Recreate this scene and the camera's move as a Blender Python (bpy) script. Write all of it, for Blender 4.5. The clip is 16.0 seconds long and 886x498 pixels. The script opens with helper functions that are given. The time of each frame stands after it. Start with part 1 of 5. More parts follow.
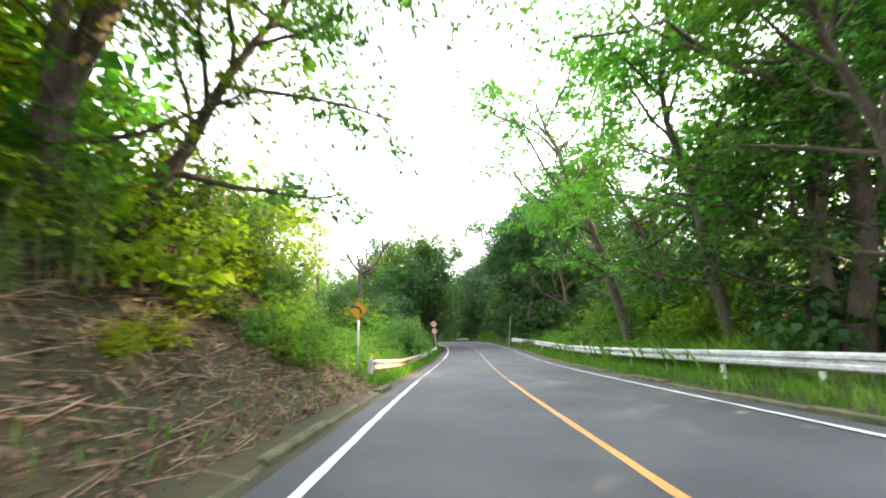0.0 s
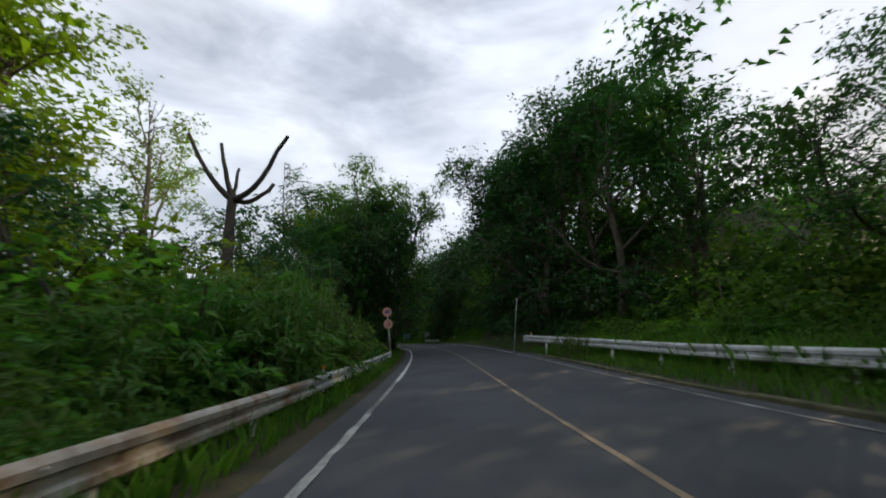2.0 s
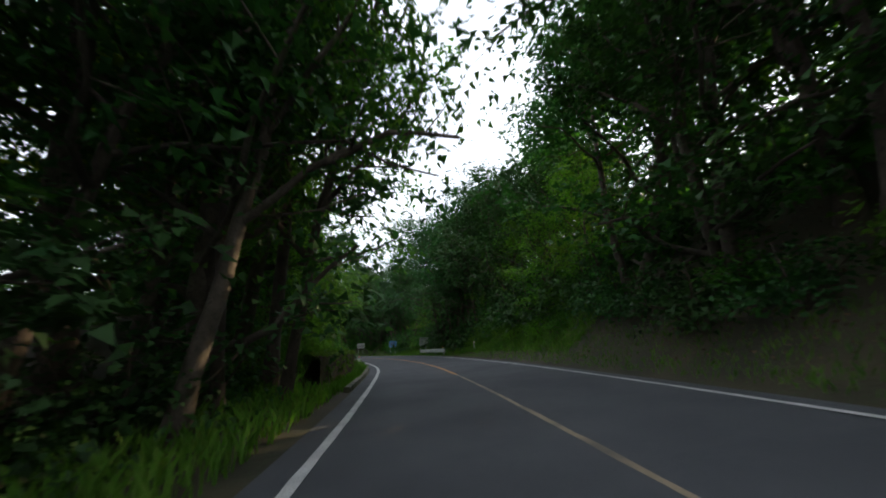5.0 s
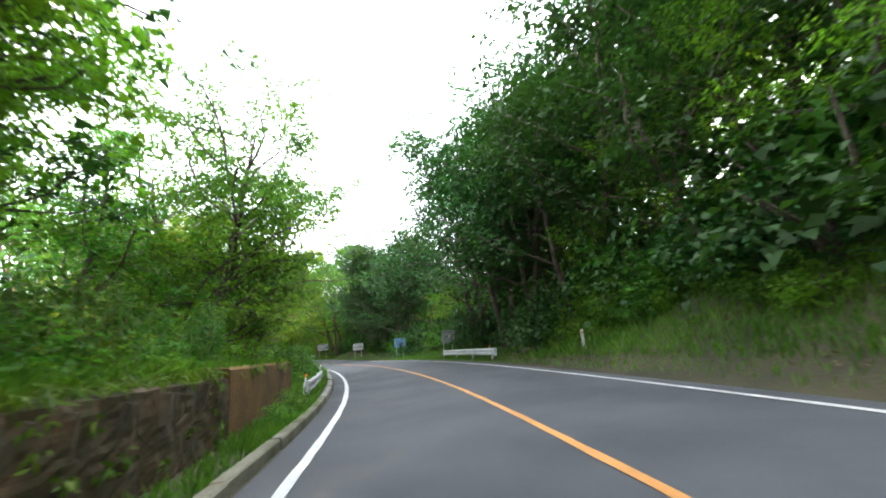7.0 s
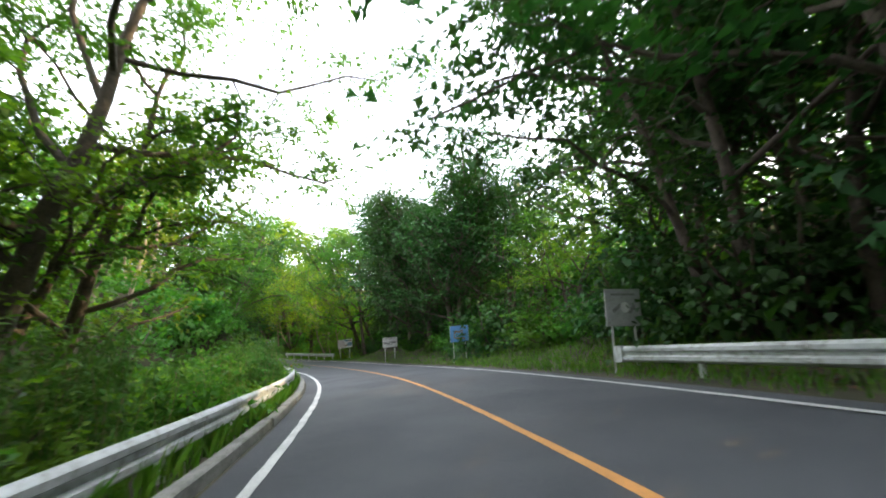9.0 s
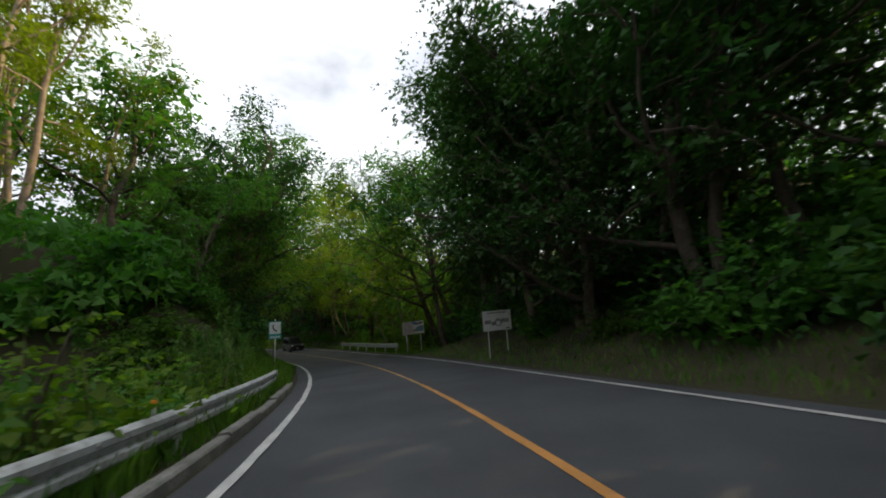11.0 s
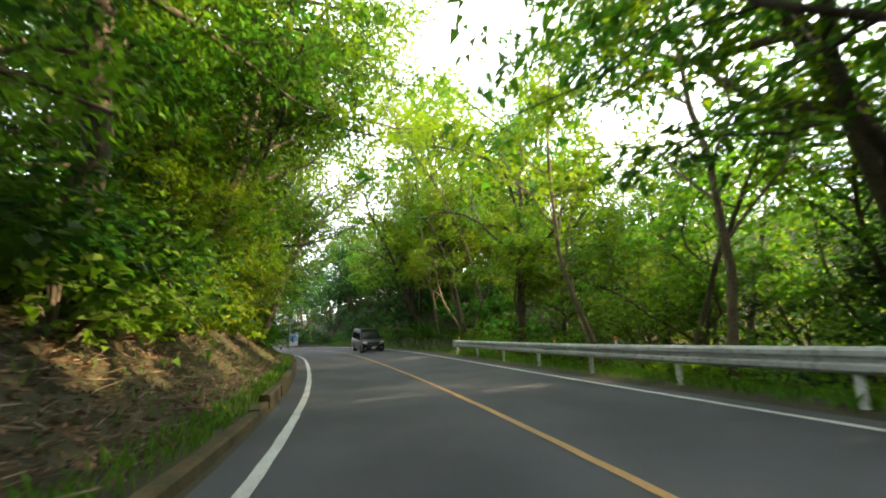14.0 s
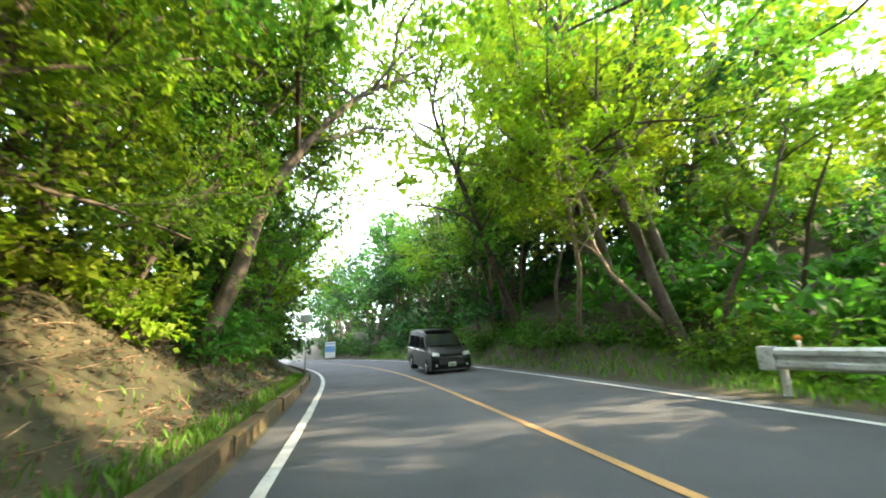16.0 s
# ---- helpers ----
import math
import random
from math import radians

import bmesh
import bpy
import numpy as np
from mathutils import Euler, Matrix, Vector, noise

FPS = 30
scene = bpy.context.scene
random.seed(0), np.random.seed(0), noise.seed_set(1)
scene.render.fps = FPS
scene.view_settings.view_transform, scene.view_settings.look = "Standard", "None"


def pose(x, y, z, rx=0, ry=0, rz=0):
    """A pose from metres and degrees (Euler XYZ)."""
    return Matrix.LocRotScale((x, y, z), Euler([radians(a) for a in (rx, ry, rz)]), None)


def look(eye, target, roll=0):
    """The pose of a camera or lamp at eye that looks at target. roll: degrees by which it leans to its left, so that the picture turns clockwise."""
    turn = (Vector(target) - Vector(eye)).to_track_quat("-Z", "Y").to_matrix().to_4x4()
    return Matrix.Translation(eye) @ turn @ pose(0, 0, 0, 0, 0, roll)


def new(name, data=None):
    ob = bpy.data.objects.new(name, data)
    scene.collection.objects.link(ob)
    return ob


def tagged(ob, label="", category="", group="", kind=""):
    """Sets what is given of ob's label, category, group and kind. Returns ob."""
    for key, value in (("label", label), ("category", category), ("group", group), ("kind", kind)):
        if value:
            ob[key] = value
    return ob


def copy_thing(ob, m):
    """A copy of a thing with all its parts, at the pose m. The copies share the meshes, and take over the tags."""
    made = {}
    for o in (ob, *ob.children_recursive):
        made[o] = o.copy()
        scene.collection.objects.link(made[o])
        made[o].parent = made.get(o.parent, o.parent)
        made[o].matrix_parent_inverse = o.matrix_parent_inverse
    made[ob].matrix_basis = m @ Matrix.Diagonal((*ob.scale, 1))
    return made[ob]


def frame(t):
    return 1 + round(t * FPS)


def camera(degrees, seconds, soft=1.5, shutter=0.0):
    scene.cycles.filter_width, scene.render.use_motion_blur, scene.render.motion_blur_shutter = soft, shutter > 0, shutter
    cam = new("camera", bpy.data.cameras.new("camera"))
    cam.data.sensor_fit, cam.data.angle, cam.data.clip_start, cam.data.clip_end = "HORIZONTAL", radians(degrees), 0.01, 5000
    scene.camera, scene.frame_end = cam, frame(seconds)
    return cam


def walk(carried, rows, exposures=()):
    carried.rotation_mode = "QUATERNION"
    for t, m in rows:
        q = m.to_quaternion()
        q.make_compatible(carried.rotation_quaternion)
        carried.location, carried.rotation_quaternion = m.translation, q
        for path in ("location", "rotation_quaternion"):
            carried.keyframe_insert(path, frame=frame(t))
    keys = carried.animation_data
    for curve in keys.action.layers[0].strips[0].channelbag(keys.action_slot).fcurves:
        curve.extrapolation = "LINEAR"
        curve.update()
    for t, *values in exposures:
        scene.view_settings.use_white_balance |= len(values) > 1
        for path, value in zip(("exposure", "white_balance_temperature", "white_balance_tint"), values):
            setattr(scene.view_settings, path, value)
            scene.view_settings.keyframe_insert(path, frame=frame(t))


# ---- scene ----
# ---------------------------------------------------------------- camera
cam = camera(100.5, 16.0, soft=1.9, shutter=0.2)
PATH = [
    (0, (0.000, 0.000, 1.220), (-0.000, 1.984, 1.476), -0.19),
    (0.5, (0.018, 4.371, 0.683), (0.075, 6.353, 0.941), -0.33),
    (1, (0.093, 8.704, 0.120), (0.199, 10.684, 0.382), -0.23),
    (1.5, (0.252, 13.075, -0.439), (0.396, 15.052, -0.175), 0.03),
    (2, (0.485, 17.436, -0.996), (0.653, 19.411, -0.725), 0.23),
    (2.5, (0.766, 21.834, -1.535), (0.945, 23.805, -1.252), 0.39),
    (3, (1.053, 26.224, -2.033), (1.232, 28.193, -1.731), 0.70),
    (3.5, (1.310, 30.636, -2.471), (1.483, 32.606, -2.166), 0.38),
    (4, (1.482, 35.023, -2.881), (1.654, 36.992, -2.579), 0.61),
    (4.5, (1.593, 39.407, -3.321), (1.769, 41.374, -3.009), 0.85),
    (5, (1.659, 43.806, -3.764), (1.842, 45.772, -3.446), 0.46),
    (5.5, (1.693, 48.209, -4.201), (1.883, 50.175, -3.885), -0.16),
    (6, (1.689, 52.614, -4.638), (1.878, 54.581, -4.326), -0.88),
    (6.5, (1.620, 57.023, -5.071), (1.790, 58.990, -4.748), -1.62),
    (7, (1.451, 61.458, -5.515), (1.591, 63.428, -5.205), -1.26),
    (7.5, (1.132, 65.847, -6.015), (1.230, 67.820, -5.702), -1.07),
    (8, (0.661, 70.192, -6.551), (0.701, 72.169, -6.246), -0.51),
    (8.5, (0.070, 74.593, -7.020), (0.056, 76.570, -6.721), -1.12),
    (9, (-0.603, 78.942, -7.471), (-0.658, 80.918, -7.164), -1.67),
    (9.5, (-1.426, 83.281, -7.934), (-1.554, 85.255, -7.639), -2.12),
    (10, (-2.449, 87.576, -8.419), (-2.670, 89.544, -8.141), -2.45),
    (10.5, (-3.704, 91.808, -8.926), (-4.027, 93.764, -8.660), -2.82),
    (11, (-5.208, 95.959, -9.443), (-5.624, 97.897, -9.176), -3.19),
    (11.5, (-6.949, 100.013, -9.972), (-7.452, 101.929, -9.694), -3.03),
    (12, (-8.885, 103.913, -10.440), (-9.465, 105.806, -10.157), -2.80),
    (12.5, (-11.104, 107.725, -10.848), (-11.758, 109.592, -10.557), -2.28),
    (13, (-13.439, 111.285, -11.275), (-14.167, 113.126, -10.986), -1.66),
    (13.5, (-15.894, 114.671, -11.678), (-16.690, 116.481, -11.379), -2.02),
    (14, (-18.259, 117.743, -12.087), (-19.112, 119.525, -11.777), -1.81),
    (14.5, (-20.719, 120.696, -12.435), (-21.623, 122.453, -12.119), -2.19),
    (15, (-23.165, 123.449, -12.750), (-24.111, 125.178, -12.412), -2.32),
    (15.5, (-25.621, 126.070, -13.036), (-26.608, 127.772, -12.679), -2.35),
    (16, (-28.112, 128.600, -13.278), (-29.145, 130.272, -12.902), -2.16),
]
EXPOSURES = [(0.0, 2.0, 6600, 10), (0.7, 1.1, 6250, 10), (1.2, 0.0, 6230, 10), (1.6, -0.5, 6190, 10), (2.2, -0.7, 6150, 10), (3.0, -0.72, 6130, 10),
             (4.2, -0.5, 6100, 10), (5.6, 1.2, 6300, 10), (6.3, 2.15, 6400, 10), (7.0, 2.15, 6350, 10), (7.6, 1.9, 6250, 10), (8.0, 1.9, 6220, 10),
             (8.7, 1.9, 6300, 10), (9.8, 0.4, 6460, 10), (10.8, -0.2, 6600, 10), (11.5, 0.0, 6540, 10), (12.0, 0.15, 6500, 10), (12.6, 1.25, 6500, 10),
             (13.4, 1.8, 6520, 10), (14.0, 1.75, 6650, 10), (14.5, 1.6, 7200, 10), (15.0, 1.95, 7100, 10), (16.0, 2.65, 6100, 10)]
walk(cam, [(t, look(eye, target, roll)) for t, eye, target, roll in PATH], EXPOSURES)

# ---------------------------------------------------------------- sky and sun
SUN_TO = Vector((0.79, 0.61, 0.0)).normalized()
SUN_ELEVATION = radians(24)
world = bpy.data.worlds.new("evening_sky")
scene.world = world
world.use_nodes = True
wt = world.node_tree
wt.nodes.clear()


def wnode(kind, **values):
    n = wt.nodes.new(kind)
    for key, value in values.items():
        n.inputs[key].default_value = value
    return n


sky = wnode("ShaderNodeTexSky")
sky.sky_type, sky.sun_disc = "NISHITA", False
sky.sun_elevation = SUN_ELEVATION
sky.sun_rotation = math.atan2(SUN_TO.x, SUN_TO.y)
sky.air_density, sky.dust_density = 1.1, 0.8
coord = wnode("ShaderNodeTexCoord")
flat = wnode("ShaderNodeMapping", Scale=(1.0, 1.0, 2.6))
puff = wnode("ShaderNodeTexNoise", Scale=2.6, Detail=6.0, Roughness=0.55, Distortion=0.3)
ramp = wnode("ShaderNodeValToRGB")
ramp.color_ramp.elements[0].position, ramp.color_ramp.elements[1].position = 0.34, 0.6
ramp.color_ramp.elements[0].color = (0.5, 0.5, 0.5, 1)
shade = wnode("ShaderNodeTexNoise", Scale=3.2, Detail=4.0, Roughness=0.45)
grey = wnode("ShaderNodeMix")
grey.data_type = "RGBA"
grey.inputs[6].default_value, grey.inputs[7].default_value = (16.0, 17.0, 19.2, 1), (21.5, 21.7, 22.0, 1)
cover = wnode("ShaderNodeMix")
cover.data_type = "RGBA"
back = wnode("ShaderNodeBackground", Strength=0.085)
out = wnode("ShaderNodeOutputWorld")
lk = wt.links.new
lk(coord.outputs["Generated"], flat.inputs["Vector"])
lk(flat.outputs[0], puff.inputs["Vector"])
lk(flat.outputs[0], shade.inputs["Vector"])
lk(puff.outputs[0], ramp.inputs[0])
lk(shade.outputs[0], grey.inputs[0])
lk(ramp.outputs[0], cover.inputs[0])
lk(sky.outputs[0], cover.inputs[6])
lk(grey.outputs[2], cover.inputs[7])
lk(cover.outputs[2], back.inputs["Color"])
lk(back.outputs[0], out.inputs["Surface"])

sun = new("sun", bpy.data.lights.new("sun", "SUN"))
sun.data.energy, sun.data.angle, sun.data.color = 5.0, radians(0.6), (1.0, 0.76, 0.44)
sun_way = SUN_TO * math.cos(SUN_ELEVATION) + Vector((0, 0, math.sin(SUN_ELEVATION)))
sun.matrix_world = look(sun_way * 200, (0, 0, 0))

# ---------------------------------------------------------------- materials
rng = np.random.default_rng(7)


def mat(name, colours, rough=0.8, scale=3.0, fine=40.0, bump=0.15, metal=0.0, spread=0.0, translucent=0.0, spec=0.5, contrast=(0.35, 0.65)):
    """Node material: two or three colours mixed by coarse and fine noise, with fine relief."""
    m = bpy.data.materials.new(name)
    m.use_nodes = True
    nt = m.node_tree
    nt.nodes.clear()
    add, link = nt.nodes.new, nt.links.new
    o, b = add("ShaderNodeOutputMaterial"), add("ShaderNodeBsdfPrincipled")
    tc = add("ShaderNodeTexCoord")
    n1, n2 = add("ShaderNodeTexNoise"), add("ShaderNodeTexNoise")
    n1.inputs["Scale"].default_value, n1.inputs["Detail"].default_value = scale, 6
    n2.inputs["Scale"].default_value, n2.inputs["Detail"].default_value = fine, 4
    link(tc.outputs["Object"], n1.inputs["Vector"])
    link(tc.outputs["Object"], n2.inputs["Vector"])
    r = add("ShaderNodeValToRGB")
    r.color_ramp.elements[0].position, r.color_ramp.elements[1].position = contrast
    r.color_ramp.elements[0].color, r.color_ramp.elements[1].color = (*colours[0], 1), (*colours[1], 1)
    link(n1.outputs[0], r.inputs[0])
    col = r.outputs[0]
    third = colours[2] if len(colours) > 2 else tuple(0.6 * c for c in colours[0])
    mx = add("ShaderNodeMix")
    mx.data_type = "RGBA"
    r2 = add("ShaderNodeValToRGB")
    r2.color_ramp.elements[0].position, r2.color_ramp.elements[1].position = 0.5, 0.72
    r2.color_ramp.elements[1].color = (0.75, 0.75, 0.75, 1)
    link(n2.outputs[0], r2.inputs[0])
    link(r2.outputs[0], mx.inputs[0])
    link(col, mx.inputs[6])
    mx.inputs[7].default_value = (*third, 1)
    col = mx.outputs[2]
    if spread:
        hs = add("ShaderNodeHueSaturation")
        g, oi = add("ShaderNodeNewGeometry"), add("ShaderNodeObjectInfo")
        a1, a2, a3 = add("ShaderNodeMath"), add("ShaderNodeMapRange"), add("ShaderNodeMapRange")
        a1.operation = "ADD"
        link(g.outputs["Random Per Island"], a1.inputs[0])
        link(oi.outputs["Random"], a1.inputs[1])
        a2.inputs["From Max"].default_value = 2
        a2.inputs["To Min"].default_value, a2.inputs["To Max"].default_value = 1 - spread, 1 + spread
        a3.inputs["From Max"].default_value = 1
        a3.inputs["To Min"].default_value, a3.inputs["To Max"].default_value = 0.5 - 0.07 * spread, 0.5 + 0.03 * spread
        link(a1.outputs[0], a2.inputs[0])
        link(oi.outputs["Random"], a3.inputs[0])
        link(a2.outputs[0], hs.inputs["Value"])
        link(a3.outputs[0], hs.inputs["Hue"])
        link(col, hs.inputs["Color"])
        col = hs.outputs[0]
    link(col, b.inputs["Base Color"])
    b.inputs["Roughness"].default_value, b.inputs["Metallic"].default_value = rough, metal
    b.inputs["Specular IOR Level"].default_value = spec
    if bump:
        bp = add("ShaderNodeBump")
        bp.inputs["Strength"].default_value, bp.inputs["Distance"].default_value = bump, 0.02
        link(n2.outputs[0], bp.inputs["Height"])
        link(bp.outputs[0], b.inputs["Normal"])
    surface = b.outputs[0]
    if translucent:
        tr, ms = add("ShaderNodeBsdfTranslucent"), add("ShaderNodeMixShader")
        br = add("ShaderNodeMix")
        br.data_type, br.blend_type = "RGBA", "MULTIPLY"
        br.inputs[0].default_value = 1.0
        br.inputs[7].default_value = (1.15, 1.42, 0.5, 1)
        link(col, br.inputs[6])
        link(br.outputs[2], tr.inputs["Color"])
        ms.inputs[0].default_value = translucent
        link(surface, ms.inputs[1])
        link(tr.outputs[0], ms.inputs[2])
        surface = ms.outputs[0]
    link(surface, o.inputs["Surface"])
    return m


M_ASPHALT = mat("asphalt", [(0.042, 0.046, 0.054), (0.07, 0.075, 0.084), (0.12, 0.12, 0.12)], 0.85, 0.5, 130, 0.5, spec=0.4)
M_WHITE = mat("white_road_paint", [(0.46, 0.46, 0.45), (0.64, 0.64, 0.62), (0.16, 0.16, 0.16)], 0.7, 2.0, 55, 0.3)
M_ORANGE = mat("orange_road_paint", [(0.5, 0.22, 0.05), (0.62, 0.28, 0.07), (0.16, 0.11, 0.08)], 0.7, 2.0, 55, 0.3)
M_WHITEWORN = mat("worn_white_road_paint", [(0.1, 0.1, 0.1), (0.42, 0.42, 0.4), (0.07, 0.07, 0.075)], 0.75, 1.4, 30, 0.3)
M_ORANGEWORN = mat("worn_orange_road_paint", [(0.13, 0.105, 0.08), (0.36, 0.27, 0.17), (0.08, 0.075, 0.07)], 0.75, 1.2, 40, 0.3)
M_ORANGEPALE = mat("pale_orange_road_paint", [(0.34, 0.2, 0.08), (0.54, 0.3, 0.1), (0.14, 0.11, 0.08)], 0.7, 0.7, 45, 0.3)
M_CONCRETE = mat("weathered_concrete", [(0.16, 0.16, 0.14), (0.27, 0.26, 0.24), (0.08, 0.09, 0.05)], 0.9, 2.5, 25, 0.4)
M_MOSSY = mat("mossy_concrete", [(0.05, 0.055, 0.025), (0.12, 0.11, 0.06), (0.04, 0.06, 0.015)], 0.95, 3.0, 30, 0.5)
M_MOSSYKERB = mat("half_mossy_concrete", [(0.07, 0.075, 0.035), (0.2, 0.185, 0.14), (0.05, 0.07, 0.02)], 0.92, 1.6, 22, 0.5)
M_WALLMOSS = mat("rusty_mossy_stone", [(0.075, 0.042, 0.012), (0.17, 0.09, 0.02), (0.03, 0.032, 0.01)], 0.95, 1.6, 22, 0.6)
M_MOSSSTONE = mat("dark_mossy_stone", [(0.036, 0.03, 0.012), (0.095, 0.066, 0.028), (0.04, 0.055, 0.012)], 0.95, 2.2, 12, 0.8, spread=0.2)
M_SOIL = mat("forest_soil", [(0.028, 0.026, 0.012), (0.055, 0.044, 0.021), (0.025, 0.048, 0.011)], 0.95, 0.8, 14, 0.7)
M_LITTER = mat("dry_leaf_litter", [(0.11, 0.07, 0.034), (0.22, 0.145, 0.078), (0.06, 0.04, 0.022)], 0.8, 3.0, 30, 0.2, spread=0.5)
M_STICK = mat("dry_sticks", [(0.17, 0.12, 0.07), (0.34, 0.26, 0.17)], 0.8, 5, 40, 0.2, spread=0.3)
M_BARK = mat("grey_brown_bark", [(0.06, 0.045, 0.032), (0.13, 0.105, 0.08), (0.03, 0.025, 0.02)], 0.95, 2.5, 18, 0.8, spread=0.25)
M_PALEBARK = mat("pale_bark", [(0.2, 0.15, 0.1), (0.34, 0.27, 0.19), (0.1, 0.07, 0.05)], 0.9, 2.5, 18, 0.6, spread=0.2)
M_DEADBARK = mat("dead_wood", [(0.06, 0.05, 0.04), (0.12, 0.1, 0.085)], 0.95, 3, 25, 0.8)
LEAF = dict(rough=0.58, scale=0.9, fine=9.0, bump=0, spec=0.22)
M_LEAF = mat("green_leaves", [(0.046, 0.132, 0.026), (0.085, 0.2, 0.036), (0.11, 0.205, 0.034)], spread=0.42, translucent=0.5, **LEAF)
M_LEAFDARK = mat("dark_evergreen_leaves", [(0.022, 0.07, 0.022), (0.043, 0.12, 0.032), (0.046, 0.105, 0.032)], spread=0.4, translucent=0.3, **LEAF)
# warm sunlight on foliage is put into this yellow leaf colour
M_LEAFYELLOW = mat("sunlit_yellow_green_leaves", [(0.13, 0.21, 0.014), (0.21, 0.28, 0.02), (0.25, 0.25, 0.03)], spread=0.4, translucent=0.52, **LEAF)
# lighter copy of the green leaves, with stronger light put into the colour
M_LEAFBRIGHT = mat("lit_green_leaves", [(0.085, 0.19, 0.024), (0.145, 0.275, 0.034), (0.17, 0.265, 0.036)], spread=0.4, translucent=0.52, **LEAF)
M_SASA = mat("bamboo_grass_leaves", [(0.05, 0.135, 0.028), (0.09, 0.185, 0.04), (0.14, 0.175, 0.05)], spread=0.45, translucent=0.4, **LEAF)
M_CANE = mat("bamboo_canes", [(0.16, 0.17, 0.06), (0.28, 0.26, 0.1)], 0.6, 3, 20, 0.1, spread=0.3)
M_GRASS = mat("verge_grass", [(0.06, 0.16, 0.018), (0.12, 0.23, 0.03), (0.17, 0.2, 0.05)], spread=0.5, translucent=0.35, **LEAF)
M_RAIL = mat("painted_steel_rail", [(0.4, 0.42, 0.41), (0.58, 0.6, 0.6), (0.2, 0.18, 0.14)], 0.55, 1.6, 9, 0.12, metal=0.1)
M_RAILRUST = mat("rust_streaked_rail", [(0.27, 0.19, 0.12), (0.46, 0.46, 0.42), (0.17, 0.08, 0.04)], 0.7, 1.8, 7, 0.2, metal=0.1)
M_POST = mat("white_painted_post", [(0.6, 0.61, 0.6), (0.74, 0.74, 0.72), (0.25, 0.22, 0.18)], 0.6, 3, 20, 0.15)
M_POLE = mat("grey_steel_pole", [(0.42, 0.42, 0.41), (0.6, 0.6, 0.58), (0.25, 0.2, 0.15)], 0.5, 3, 25, 0.1, metal=0.3)
M_REFLECT = mat("orange_reflector", [(0.75, 0.25, 0.03), (0.85, 0.33, 0.05)], 0.25, 3, 30, 0.0)
M_FADEDRED = mat("faded_pink_sign", [(0.5, 0.25, 0.19), (0.6, 0.33, 0.26), (0.42, 0.2, 0.15)], 0.6, 4, 30, 0.0)
M_FADEDRIM = mat("faded_red_rim", [(0.45, 0.17, 0.12), (0.52, 0.22, 0.16)], 0.6, 4, 30, 0.0)
M_SIGNBLUE = mat("sign_blue_ink", [(0.06, 0.08, 0.3), (0.1, 0.12, 0.36)], 0.6, 4, 30, 0.0)
M_SIGNBLACK = mat("sign_black_ink", [(0.03, 0.03, 0.03), (0.05, 0.05, 0.05)], 0.6, 4, 30, 0.0)
M_YELLOW = mat("warning_yellow", [(0.55, 0.3, 0.02), (0.62, 0.36, 0.03), (0.4, 0.22, 0.03)], 0.5, 4, 25, 0.0)
M_BOARDWHITE = mat("faded_white_board", [(0.6, 0.6, 0.58), (0.72, 0.72, 0.69), (0.45, 0.44, 0.41)], 0.6, 3, 18, 0.0)
M_BOARDGREY = mat("faded_grey_board", [(0.34, 0.35, 0.34), (0.44, 0.45, 0.44), (0.26, 0.25, 0.22)], 0.6, 3, 18, 0.0)
M_BOARDBLUE = mat("faded_blue_board", [(0.1, 0.26, 0.56), (0.14, 0.32, 0.62), (0.09, 0.2, 0.42)], 0.55, 3, 18, 0.0)
M_PALEPINK = mat("faded_pink_print", [(0.42, 0.36, 0.34), (0.56, 0.5, 0.47), (0.3, 0.26, 0.24)], 0.6, 5, 20, 0.0)
M_DULLBLUE = mat("dull_blue_print", [(0.1, 0.2, 0.27), (0.16, 0.27, 0.33), (0.3, 0.32, 0.32)], 0.6, 5, 18, 0.0)
M_TEAL = mat("teal_sign", [(0.02, 0.25, 0.22), (0.03, 0.3, 0.26)], 0.5, 3, 18, 0.0)
M_FADEDBROWN = mat("faded_brown_print", [(0.2, 0.14, 0.09), (0.3, 0.2, 0.12), (0.12, 0.12, 0.13)], 0.6, 6, 25, 0.0)
M_PRINTGREY = mat("grey_print", [(0.18, 0.18, 0.17), (0.28, 0.28, 0.26)], 0.6, 6, 25, 0.0)
M_CARPAINT = mat("black_car_paint", [(0.008, 0.009, 0.011), (0.012, 0.013, 0.015)], 0.3, 2, 60, 0.0, spec=0.12)
M_CHROME = mat("chrome", [(0.75, 0.75, 0.76), (0.8, 0.8, 0.8)], 0.12, 2, 60, 0.0, metal=1.0)
M_TYRE = mat("tyre_rubber", [(0.015, 0.015, 0.015), (0.03, 0.03, 0.03)], 0.85, 5, 60, 0.2)
M_CARGLASS = mat("tinted_car_glass", [(0.02, 0.025, 0.03), (0.03, 0.035, 0.04)], 0.06, 2, 60, 0.0, spec=0.4)
M_SIDEGLASS = mat("dark_side_glass", [(0.012, 0.014, 0.016), (0.018, 0.02, 0.022)], 0.2, 2, 60, 0.0, spec=0.0)
M_LAMPGLASS = mat("headlamp_glass", [(0.45, 0.46, 0.48), (0.6, 0.61, 0.62)], 0.08, 8, 40, 0.0, spec=0.9)
M_PLATE = mat("white_plate", [(0.7, 0.7, 0.68), (0.75, 0.75, 0.73)], 0.5, 5, 40, 0.0)

